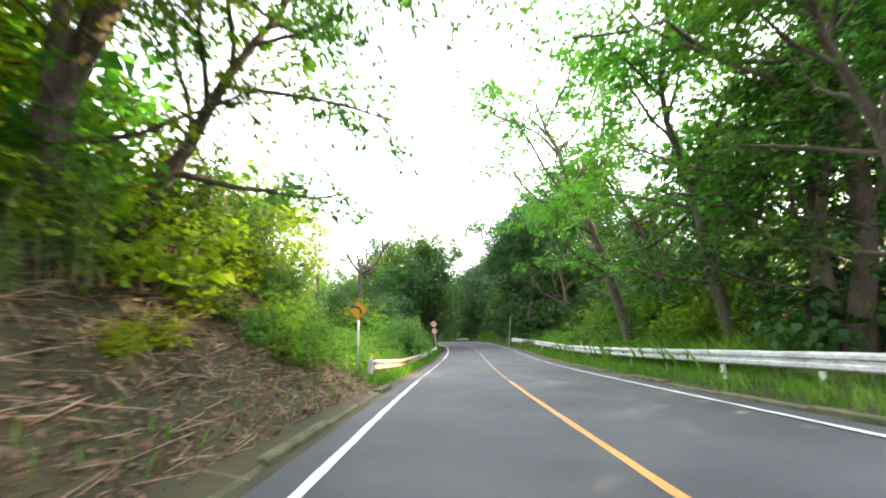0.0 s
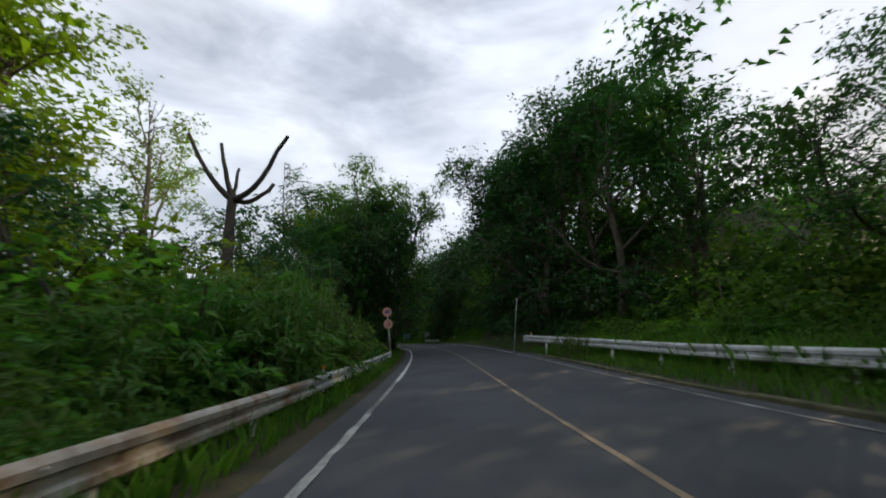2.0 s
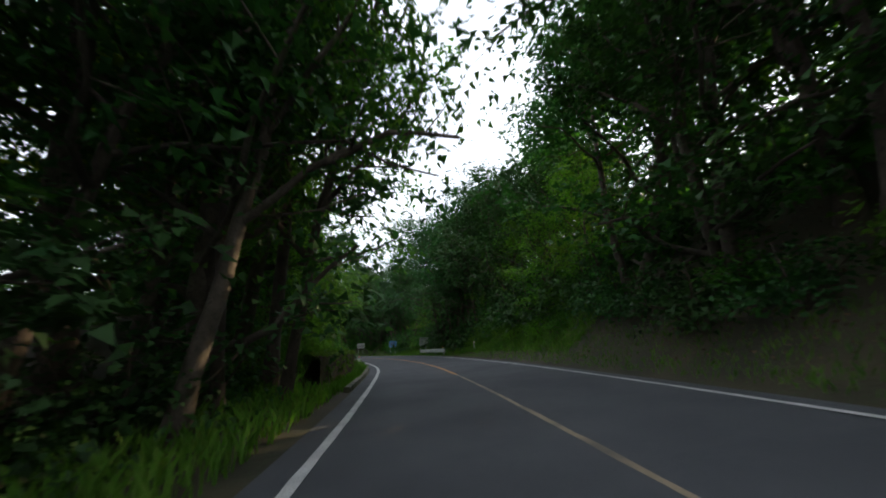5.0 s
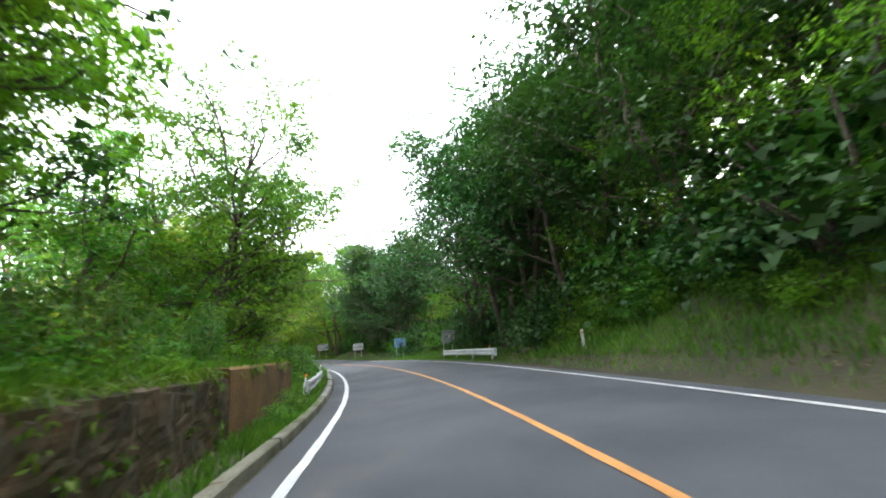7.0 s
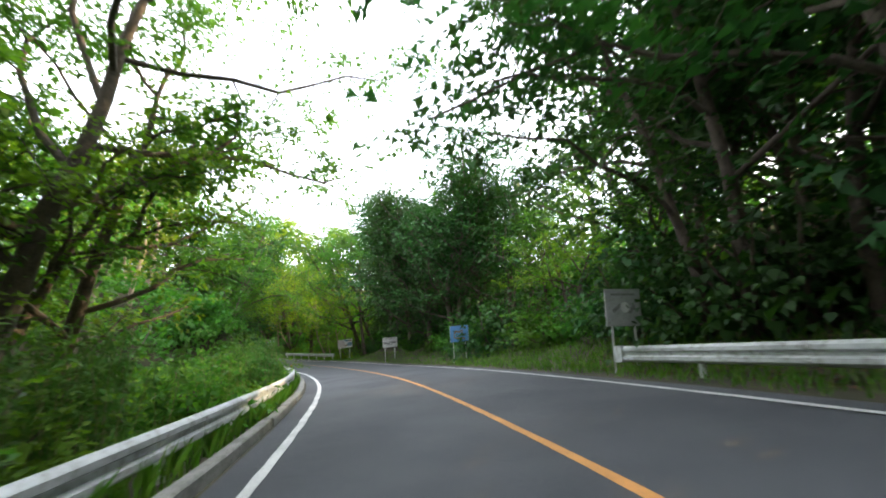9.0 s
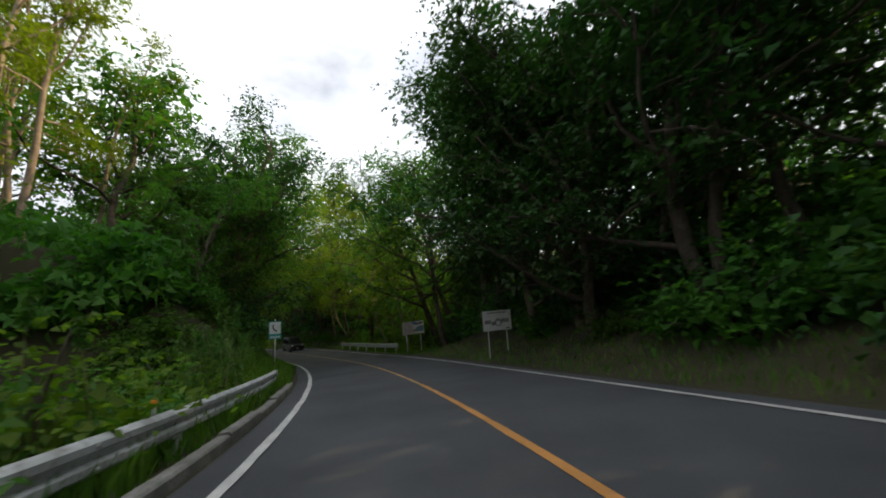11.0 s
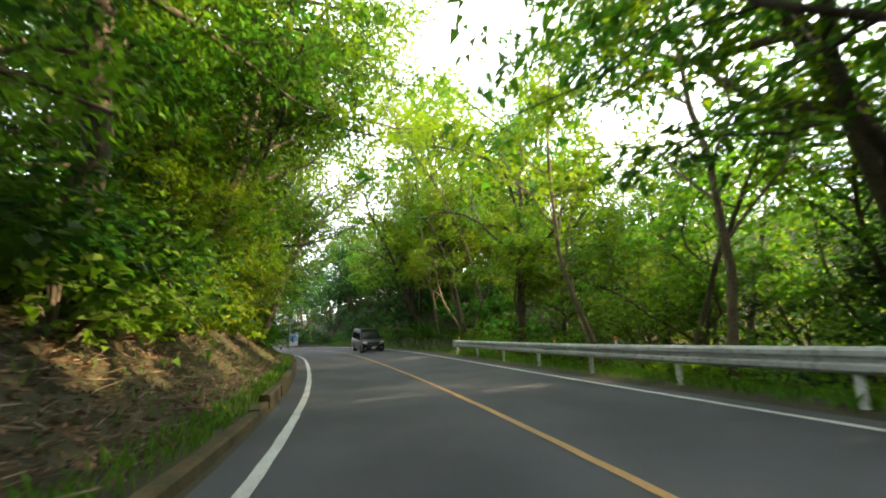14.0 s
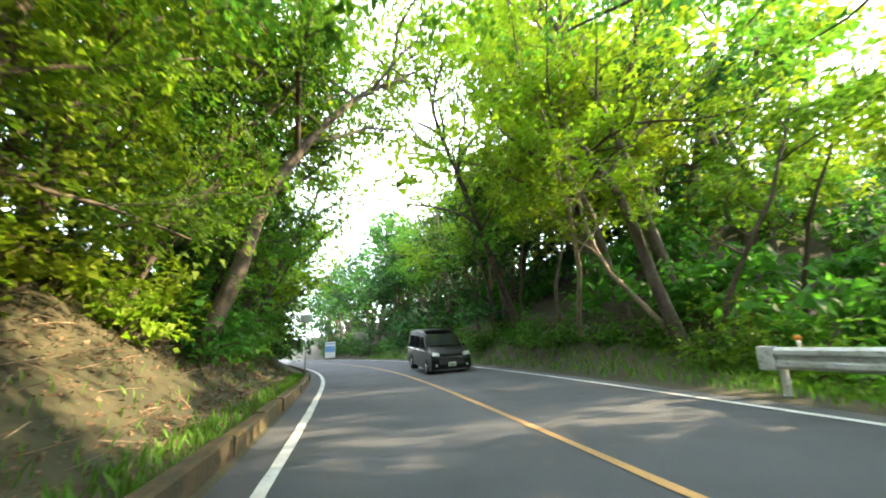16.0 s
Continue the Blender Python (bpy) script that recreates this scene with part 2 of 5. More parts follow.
# ---------------------------------------------------------------- the road's line: x, y, z of its centre and its bank, every 12 m
KNOTS = np.array([
    (1.66, -11.92, 1.56, 0.040),
    (1.74, -0.01, 0.09, 0.041),
    (2.08, 11.98, -1.42, 0.046),
    (2.76, 23.96, -2.86, 0.055),
    (3.40, 35.94, -4.04, 0.077),
    (3.65, 47.94, -5.19, 0.090),
    (3.44, 59.94, -6.40, 0.086),
    (2.53, 71.90, -7.71, 0.081),
    (0.23, 83.67, -9.02, 0.069),
    (-3.24, 95.15, -10.40, 0.043),
    (-8.21, 106.06, -11.74, 0.013),
    (-14.58, 116.22, -12.90, 0.012),
    (-22.03, 125.62, -13.97, 0.009),
    (-30.38, 134.24, -14.82, 0.021),
    (-39.17, 142.41, -15.65, 0.028),
    (-48.70, 149.71, -16.51, 0.030),
    (-58.73, 156.29, -17.39, 0.030),
    (-68.94, 162.60, -18.28, 0.030),
    (-79.32, 168.63, -19.18, 0.030),
    (-89.87, 174.33, -20.07, 0.030),
])
KNOT_STEP, KNOT_FIRST = 12.0, -12.0


def spline_bends(k, h):
    n = len(k)
    a, b = np.eye(n), np.zeros_like(k)
    for i in range(1, n - 1):
        a[i, i - 1 : i + 2] = 1, 4, 1
        b[i] = 6 * (k[i - 1] - 2 * k[i] + k[i + 1]) / h**2
    return np.linalg.solve(a, b)


BENDS = spline_bends(KNOTS, KNOT_STEP)


def line_at(s):
    s = np.asarray(s, float)
    last = KNOT_FIRST + KNOT_STEP * (len(KNOTS) - 1)
    c = np.clip(s, KNOT_FIRST, last)
    i = np.clip(((c - KNOT_FIRST) // KNOT_STEP).astype(int), 0, len(KNOTS) - 2)
    b = ((c - KNOT_FIRST) / KNOT_STEP - i)[..., None]
    a = 1 - b
    p = a * KNOTS[i] + b * KNOTS[i + 1] + ((a**3 - a) * BENDS[i] + (b**3 - b) * BENDS[i + 1]) * KNOT_STEP**2 / 6
    h = KNOT_STEP
    d0 = (KNOTS[1] - KNOTS[0]) / h - h * (BENDS[1]) / 6
    d1 = (KNOTS[-1] - KNOTS[-2]) / h + h * BENDS[-2] / 6
    d0[3] = d1[3] = 0
    return p + np.minimum(s - KNOT_FIRST, 0)[..., None] * d0 + np.maximum(s - last, 0)[..., None] * d1


def heading(s):
    d = (line_at(np.asarray(s, float) + 0.2) - line_at(np.asarray(s, float) - 0.2))[..., :2]
    return d / np.linalg.norm(d, axis=-1, keepdims=True)


def on_road(s, u, h=0.0):
    """World place at s metres along the road, u to the right of its centre, h above its surface."""
    s, u = np.broadcast_arrays(np.asarray(s, float), np.asarray(u, float))
    p, d = line_at(s), heading(s)
    u = u * (1 + 0.1 * np.clip((s - 128) / 22, 0, 1))  # the bend at the end is wider
    side = np.stack([d[..., 1], -d[..., 0]], -1)
    xy = p[..., :2] + side * u[..., None]
    return np.concatenate([xy, (p[..., 2] + p[..., 3] * np.clip(u, -4, 4) + h)[..., None]], -1)


def yaw_at(s):
    d = heading(s)
    return math.degrees(math.atan2(-d[0], d[1]))


# heights of the ground beside the road, by distance from its centre
OUT = np.array([3.55, 4.2, 5.0, 6.5, 9.0, 14.0, 25.0, 45.0, 110.0, 700.0])
LEFT_S = np.array([-200.0, 8.0, 12.5, 45.0, 55.0, 57.0, 74.0, 75.5, 110.0, 115.0, 700.0])
LEFT_H = np.array([
    [-0.02, 0.35, 1.2, 2.8, 5.0, 7.0, 9.0, 12, 20, 60], [-0.02, 0.35, 1.2, 2.8, 5.0, 7.0, 9.0, 12, 20, 60],
    [-0.04, 0.0, 0.1, 0.2, 0.3, 0.5, 1.5, 5, 20, 60], [-0.04, -0.05, -0.1, -0.1, 0.0, 0.5, 2, 6, 20, 60],
    [-0.04, 0.0, 0.1, 0.3, 0.9, 1.8, 4, 8, 20, 60], [-0.04, -0.02, 0.95, 1.15, 1.8, 2.8, 5, 9, 20, 60],
    [-0.04, -0.02, 0.9, 1.1, 1.4, 2.0, 4, 8, 20, 60], [-0.04, 0.0, -0.05, -0.3, -0.6, -0.6, 1, 5, 20, 60],
    [-0.04, 0.0, -0.05, -0.3, -0.6, -0.6, 1, 5, 20, 60], [-0.02, 0.25, 0.75, 2.2, 4.6, 6.5, 8, 11, 20, 60],
    [-0.02, 0.25, 0.75, 2.2, 4.6, 6.5, 8, 11, 20, 60]])
RIGHT_S = np.array([-200.0, 41.0, 46.0, 70.0, 80.0, 120.0, 127.0, 143.0, 151.0, 700.0])
RIGHT_H = np.array([
    [-0.1, -0.02, 0.05, 0.3, 0.9, 2.5, 6, 10, 25, 60], [-0.1, -0.02, 0.05, 0.3, 1.0, 3.0, 7, 11, 25, 60],
    [-0.04, 0.3, 1.0, 2.5, 5.0, 8.0, 12, 15, 25, 60], [-0.04, 0.25, 0.9, 2.3, 4.6, 7.5, 12, 15, 25, 60],
    [-0.04, 0.0, 0.15, 0.6, 1.8, 4.5, 9, 13, 25, 60], [-0.04, 0.05, 0.2, 0.7, 1.8, 4.0, 8, 12, 25, 60],
    [-0.04, -0.02, -0.1, -0.5, -1.5, -3, -4, -2, 10, 60], [-0.04, -0.02, -0.1, -0.5, -1.5, -3, -4, -2, 10, 60],
    [-0.04, 0.15, 0.6, 1.7, 3.6, 6, 9, 12, 25, 60], [-0.04, 0.15, 0.6, 1.7, 3.6, 6, 9, 12, 25, 60]])

# the ground stays low up to the foot of the retaining wall
OUT = np.insert(OUT, 2, 4.8)
LEFT_H = np.insert(LEFT_H, 2, LEFT_H[:, 1] + 0.75 * (LEFT_H[:, 2] - LEFT_H[:, 1]), axis=1)
RIGHT_H = np.insert(RIGHT_H, 2, RIGHT_H[:, 1] + 0.75 * (RIGHT_H[:, 2] - RIGHT_H[:, 1]), axis=1)
LEFT_H[5:7, 2] = 0.0


def rise(s, u):
    """Height of the ground over the road's surface."""
    s, u = np.broadcast_arrays(np.asarray(s, float), np.asarray(u, float))
    out = np.zeros(s.shape)
    for left, ks, kh in ((True, LEFT_S, LEFT_H), (False, RIGHT_S, RIGHT_H)):
        pick = (u < 0) if left else (u >= 0)
        if not pick.any():
            continue
        cols = np.stack([np.interp(s[pick], ks, kh[:, j]) for j in range(len(OUT))], -1)
        d = np.abs(u[pick])
        j = np.clip(np.searchsorted(OUT, d) - 1, 0, len(OUT) - 2)
        f = np.clip((d - OUT[j]) / (OUT[j + 1] - OUT[j]), 0, 1)
        k = np.arange(len(d))
        out[pick] = cols[k, j] * (1 - f) + cols[k, j + 1] * f
    return out


def on_ground(s, u, h=0.0):
    p = on_road(s, u)
    p[..., 2] += rise(s, u) + h
    return p


# ---------------------------------------------------------------- mesh helpers
def mesh_from(name, verts, faces, material, smooth=False):
    me = bpy.data.meshes.new(name)
    me.from_pydata([tuple(map(float, v)) for v in verts], [], [tuple(map(int, f)) for f in faces])
    me.materials.append(material)
    if smooth:
        me.polygons.foreach_set("use_smooth", [True] * len(me.polygons))
    me.update()
    return me


def quads_mesh(name, verts, material, corners=4):
    """Mesh of free leaves from an array (n, 4, 3); far ones keep three corners."""
    n = len(verts)
    me = bpy.data.meshes.new(name)
    if corners == 3:
        back = (verts[:, :1] - (verts[:, 1:2] + verts[:, 3:]) / 2) * 0.75
        verts = verts[:, 1:] + back * np.array([1.0, 0.0, 1.0])[None, :, None]
    me.vertices.add(corners * n)
    me.vertices.foreach_set("co", np.asarray(verts, np.float32).ravel())
    me.loops.add(corners * n)
    me.loops.foreach_set("vertex_index", np.arange(corners * n, dtype=np.int32))
    me.polygons.add(n)
    me.polygons.foreach_set("loop_start", np.arange(0, corners * n, corners, dtype=np.int32))
    me.materials.append(material)
    me.update(calc_edges=True)
    return me


def part(name, me, parent=None, label=""):
    ob = new(name, me)
    if parent is not None:
        ob.parent = parent
    if label:
        tagged(ob, label=label)
    return ob


def thing(name, label, category, group="", kind="", at=None):
    ob = new(name)
    ob.empty_display_size = 0.2
    if at is not None:
        ob.matrix_world = at
    return tagged(ob, label, category, group, kind)


def bm_mesh(name, bm, material, smooth=False):
    me = bpy.data.meshes.new(name)
    bm.to_mesh(me)
    bm.free()
    me.materials.append(material)
    if smooth:
        me.polygons.foreach_set("use_smooth", [True] * len(me.polygons))
    return me


def box_mesh(name, size, centre, material, bevel=0.0, turn=None):
    bm = bmesh.new()
    bmesh.ops.create_cube(bm, size=1, matrix=Matrix.Translation(centre) @ (turn or Matrix()) @ Matrix.Diagonal((*size, 1)))
    if bevel:
        bmesh.ops.bevel(bm, geom=bm.edges[:], offset=bevel, segments=2, affect="EDGES")
    return bm_mesh(name, bm, material)


def rod_mesh(name, a, b, r0, r1, material, sides=10, cap=True):
    a, b = Vector(a), Vector(b)
    bm = bmesh.new()
    turn = (b - a).to_track_quat("Z", "Y").to_matrix().to_4x4()
    bmesh.ops.create_cone(bm, cap_ends=cap, segments=sides, radius1=r0, radius2=r1, depth=(b - a).length,
                          matrix=Matrix.Translation((a + b) / 2) @ turn)
    return bm_mesh(name, bm, material, True)


def sweep(s0, s1, step, profile, closed=True):
    """Vertices and faces of a profile of (u, h) carried along the road."""
    n = max(2, int(round((s1 - s0) / step)) + 1)
    ss = np.linspace(s0, s1, n)
    k = len(profile)
    v = np.concatenate([on_road(ss, np.full(n, u), h)[:, None] for u, h in profile], 1).reshape(-1, 3)
    f = []
    for i in range(n - 1):
        for j in range(k if closed else k - 1):
            a, b = i * k + j, i * k + (j + 1) % k
            f.append((a, b, b + k, a + k))
    if closed:
        f.append(tuple(range(k - 1, -1, -1)))
        f.append(tuple(range((n - 1) * k, n * k)))
    return v, f


# ---------------------------------------------------------------- ground, road, markings, kerbs
def build_ground():
    ss = np.concatenate([np.arange(-190, -14, 16.0), np.arange(-14, 176, 0.8), np.arange(176, 520, 12.0)])
    side = np.array([3.0, 3.55, 3.8, 4.2, 4.45, 4.5, 4.8, 5.2, 5.8, 6.5, 7.5, 9, 11, 14, 18, 25, 35, 45, 70, 110, 250, 700])
    us = np.concatenate([-side[::-1], side])
    s, u = np.meshgrid(ss, us, indexing="ij")
    near = np.clip(u, -40, 40)
    p = on_road(s, near)
    p[..., 2] += np.where(np.abs(u) < 3.2, -0.12, rise(s, u))
    p[..., :2] += (u - near)[..., None] * np.array([0.93, 0.36])
    bumps = np.sin(p[..., 0] * 1.9 + 1.3 * np.sin(p[..., 1] * 1.1)) * np.sin(p[..., 1] * 2.3 + p[..., 0] * 0.7)
    p[..., 2] += np.clip((np.abs(u) - 4.3) / 3, 0, 1) * 0.16 * bumps
    k = len(us)
    i, j = np.meshgrid(np.arange(len(ss) - 1), np.arange(k - 1), indexing="ij")
    a = (i * k + j).ravel()
    me = mesh_from("ground", p.reshape(-1, 3), np.stack([a, a + 1, a + k + 1, a + k], 1), M_SOIL, True)
    tagged(part("ground", me), "brown forest soil falling and rising beside the road", "ground", kind="structure")


def build_road():
    us = np.linspace(-3.55, 3.55, 13)
    ss = np.concatenate([np.arange(-40, 176, 0.8), np.arange(176, 300, 4.0)])
    s, u = np.meshgrid(ss, us, indexing="ij")
    p = on_road(s, u)
    p[..., 2] -= 0.012 * (np.abs(u) / 3.5) ** 2 + 0.003 * np.sin(s * 0.9 + u) * np.cos(u * 2.1)
    k = len(us)
    i, j = np.meshgrid(np.arange(len(ss) - 1), np.arange(k - 1), indexing="ij")
    a = (i * k + j).ravel()
    me = mesh_from("road", p.reshape(-1, 3), np.stack([a, a + 1, a + k + 1, a + k], 1), M_ASPHALT, True)
    tagged(part("road", me), "grey worn asphalt two-lane mountain road", "road", kind="structure")


def marking(name, s0, s1, u, width, material, label, wear):
    v, f = sweep(s0, s1, 0.4, [(u - width / 2, 0.006), (u + width / 2, 0.006)], closed=False)
    r = np.random.default_rng(int(100 * abs(u)) + 3)
    v = v.reshape(-1, 2, 3)
    v = v + r.normal(0, wear, v.shape[:2] + (1,)) * np.array([1, 0.4, 0])
    tagged(part(name, mesh_from(name, v.reshape(-1, 3), f, material)), label, "road marking", kind="structure")


def kerb(name, s0, s1, u, width, height, material, label, piece=2.0, base=-0.1):
    top = thing(name, label, "kerb", kind="structure")
    s, r = s0, np.random.default_rng(int(s0) + 50)
    while s < s1 - 0.3:
        e = min(s + piece, s1)
        o, h = u + r.normal(0, 0.012), height + r.normal(0, 0.012)
        w = width / 2
        v, f = sweep(s + 0.008, e - 0.008, 1.0, [(o - w, base), (o - w, h - 0.02), (o - w + 0.025, h), (o + w - 0.03, h), (o + w, h - 0.03), (o + w + 0.01, base)])
        part("kerb_stone", mesh_from("kerb_stone", v, f, material), top)
        s = e


build_ground()
build_road()
marking("edge_line_left", -30, 13, -3.05, 0.13, M_WHITE, "worn white painted edge line on asphalt", 0.006)
marking("edge_line_left_worn", 13, 30, -3.06, 0.1, M_WHITEWORN, "almost worn-off white edge line on asphalt", 0.012)
marking("edge_line_left_far", 30, 290, -3.05, 0.14, M_WHITE, "white painted edge line on asphalt", 0.006)
marking("edge_line_right", -30, 16, 3.06, 0.1, M_WHITE, "worn white painted edge line beside the verge", 0.006)
marking("edge_line_right_worn", 16, 40, 3.06, 0.09, M_WHITEWORN, "thin worn white edge line beside the verge", 0.012)
marking("edge_line_right_far", 40, 290, 3.06, 0.115, M_WHITE, "white painted edge line beside the verge", 0.006)
marking("centre_line", -30, 12, 0.0, 0.1, M_ORANGE, "faded orange painted centre line", 0.004)
marking("centre_line_worn", 12, 58, 0.0, 0.085, M_ORANGEWORN, "centre line faded to a pale brown", 0.008)
marking("centre_line_fresh", 58, 108, 0.0, 0.115, M_ORANGE, "orange painted centre line", 0.004)
marking("centre_line_pale", 108, 290, 0.0, 0.1, M_ORANGEPALE, "centre line faded to pale orange", 0.005)
kerb("kerb_left_a", -30, 11.5, -3.75, 0.2, 0.1, M_MOSSY, "low mossy concrete kerb below an earth bank")
kerb("kerb_left_b", 56, 74, -3.72, 0.2, 0.14, M_MOSSYKERB, "weathered concrete kerb overgrown with moss below the stone wall")
kerb("kerb_left_d", 74, 112.5, -3.72, 0.2, 0.14, M_CONCRETE, "pale weathered concrete kerb beside the guard rail")
# mossy kerbs; the shade on their faces is put into the dark stone colour
kerb("kerb_left_c", 121, 132, -3.72, 0.2, 0.16, M_MOSSSTONE, "low moss-grown concrete kerb beside grass, shade put into its dark colour")
kerb("kerb_left_e", 132, 190, -3.72, 0.2, 0.28, M_MOSSSTONE, "moss-grown concrete kerb holding the bank, shade put into its dark colour")
kerb("kerb_right_a", -30, 38, 3.75, 0.18, 0.04, M_MOSSY, "low sunken mossy kerb along the verge")


# ---------------------------------------------------------------- guard rails
def beam_profile(u, h, face):
    """Corrugated beam, 0.35 m high; face is +1 where it looks to the right."""
    z = np.array([0.175, 0.16, 0.125, 0.06, 0.03, -0.03, -0.06, -0.125, -0.16, -0.175])
    d = np.array([0.0, 0.035, 0.075, 0.075, 0.02, 0.02, 0.075, 0.075, 0.035, 0.0])
    front = [(u + face * a, h + b) for a, b in zip(d, z)]
    behind = [(u + face * (a - 0.008), h + b) for a, b in zip(d, z)][::-1]
    return front + behind


def guard_rail(s0, s1, u, face, material, label, first=0.6, spacing=2.7, top=0.8, caps=(), ends=(True, True), dip=lambda s: 0.0 * s, flare=lambda s: 0.0 * s):
    rail = thing("guard_rail", label, "guard rail", "guard rails")
    h = top - 0.175
    s = s0
    while s < s1 - 0.2:
        e = min(s + 4.0, s1)
        v, f = sweep(s, e - 0.004, 0.5, beam_profile(u, h, face))
        v = v.reshape(-1, 20, 3)
        along = np.linspace(s, e, len(v))
        v[..., 2] -= dip(along)[:, None]
        v[..., :2] += (heading(along)[:, ::-1] * np.array([1, -1]) * flare(along)[:, None])[:, None]
        v = v.reshape(-1, 3)
        part("beam", mesh_from("beam", v, f, material, False), rail)
        if s > s0:
            for dz in (0.1, -0.1):
                q = on_road(s, u + flare(s) + face * 0.08, h + dz - dip(s))
                part("bolt", rod_mesh("bolt", q, q + np.array([0.0, 0.0, 0.0]) + np.append(heading(s)[::-1] * (1, -1) * 0.02 * face, 0), 0.02, 0.016, M_POLE, 6), rail)
        s = e
    s = s0 + first
    r = np.random.default_rng(int(10 * (s0 + 40)))
    while s < s1:
        a = on_road(s, u + flare(s) - face * 0.07, -0.35)
        b = on_road(s, u + flare(s) - face * 0.07, top - 0.06 - dip(s)) + np.append(r.normal(0, 0.012, 2), 0)
        post = part("post", rod_mesh("post", a, b, 0.057, 0.057, M_POST, 12), rail)
        part("post_cap", rod_mesh("post_cap", b, b + np.array([0, 0, 0.025]), 0.057, 0.03, M_POST, 12), post)
        s += spacing
    for cs in caps:
        a = on_road(cs, u + flare(cs) - face * 0.07, top - 0.06 - dip(cs))
        stem = part("delineator", rod_mesh("delineator", a, a + np.array([0, 0, 0.16]), 0.022, 0.022, M_POST, 8), rail)
        bm = bmesh.new()
        bmesh.ops.create_uvsphere(bm, u_segments=10, v_segments=6, radius=0.05, matrix=Matrix.Translation(a + np.array([0, 0, 0.2])) @ Matrix.Diagonal((1, 0.6, 1, 1)))
        part("reflector", bm_mesh("reflector", bm, M_REFLECT, True), stem, "orange round reflector")
    for on, es, way in ((ends[0], s0, -1), (ends[1], s1, 1)):
        if on:
            ue, h = u + flare(es), top - 0.175 - dip(es)
            prof = [(ue - face * 0.02, h - 0.19), (ue + face * 0.09, h - 0.19), (ue + face * 0.1, h), (ue + face * 0.09, h + 0.19), (ue - face * 0.02, h + 0.19)]
            v, f = sweep(min(es, es + way * 0.25), max(es, es + way * 0.25), 0.12, prof)
            part("end_piece", mesh_from("end_piece", v, f, M_RAIL), rail)
    return rail


guard_rail(-12, 39.2, 5.2, -1, M_RAIL, "long white-painted corrugated steel guard rail beside the grass verge", first=0.5, top=0.82, caps=(3.2, 22.0, 38.7), ends=(False, True),
           dip=lambda s: -0.13 * np.clip((s - 28) / 11.25, 0, 1), flare=lambda s: -1.5 * np.clip((s - 28) / 11.25, 0, 1) ** 1.6)
guard_rail(11.9, 25.5, -4.4, 1, M_RAILRUST, "rust-streaked white corrugated guard rail overgrown with bamboo grass", first=0.4, top=0.8, caps=(12.3,), ends=(True, False), dip=lambda s: 0.2 * np.clip((s - 12.5) / 5.5, 0, 1))
guard_rail(25.5, 41.7, -4.4, 1, M_RAIL, "white corrugated guard rail below dense bushes", first=0.9, top=0.62, caps=(26.4,), ends=(False, True))
guard_rail(73.7, 111.7, -4.15, 1, M_RAIL, "white corrugated guard rail following the bend above a kerb", first=0.3, top=0.64, caps=(74.0, 103.0), ends=(True, True))
guard_rail(79.7, 87.4, 4.15, -1, M_RAIL, "short white guard rail in front of a faded board", first=0.4, top=0.62, caps=(80.4,))
guard_rail(126.6, 143.3, 4.1, -1, M_RAIL, "grey-white guard rail at the edge of open woodland", first=0.5, top=0.76, caps=(131.5, 134.2, 143.0))


# ---------------------------------------------------------------- signs
def plate(name, size, centre, material, bevel=0.0, turn=None):
    return box_mesh(name, size, centre, material, bevel, turn)


def disc_mesh(name, r, depth, centre, material, sides=32):
    """A flat disc facing -y."""
    a = np.linspace(0, 2 * math.pi, sides, endpoint=False)
    x, y, z = centre
    ring = [(x + r * math.cos(k), z + r * math.sin(k)) for k in a]
    v = [(p, y - depth / 2, q) for p, q in ring] + [(p, y + depth / 2, q) for p, q in ring]
    f = [tuple(range(sides)), tuple(range(2 * sides - 1, sides - 1, -1))]
    f += [((i + 1) % sides, i, sides + i, sides + (i + 1) % sides) for i in range(sides)]
    return mesh_from(name, v, f, material)


def patch(name, points, y, material):
    """A flat printed shape over points (x, z), counter-clockwise seen from -y."""
    k = len(points)
    v = [(a, y, c) for a, c in points] + [(a, y + 0.003, c) for a, c in points]
    f = [tuple(range(k)), tuple(range(2 * k - 1, k - 1, -1))] + [((i + 1) % k, i, k + i, k + (i + 1) % k) for i in range(k)]
    return mesh_from(name, v, f, material)


def strip(name, points, width, y, material):
    """A flat band of the given width along points (x, z), facing -y."""
    pts = [Vector((a, b)) for a, b in points]
    v = []
    for i, p in enumerate(pts):
        d = (pts[min(i + 1, len(pts) - 1)] - pts[max(i - 1, 0)]).normalized()
        n = Vector((-d.y, d.x)) * width / 2
        for q in (p + n, p - n):
            v += [(q.x, y, q.y), (q.x, y + 0.003, q.y)]
    f = []
    for i in range(len(pts) - 1):
        a, b = 4 * i, 4 * i + 4
        f += [(a, a + 2, b + 2, b), (a + 1, b + 1, b + 3, a + 3), (a, b, b + 1, a + 1), (a + 2, a + 3, b + 3, b + 2)]
    return mesh_from(name, v, f, material)


def sign_base(name, s, u, label, category="road sign", turn=0.0, lean=0.0, h=0.0):
    p = on_ground(s, u, h)
    return thing(name, label, category, "signs", at=pose(*p, 0, lean, yaw_at(s) + turn))


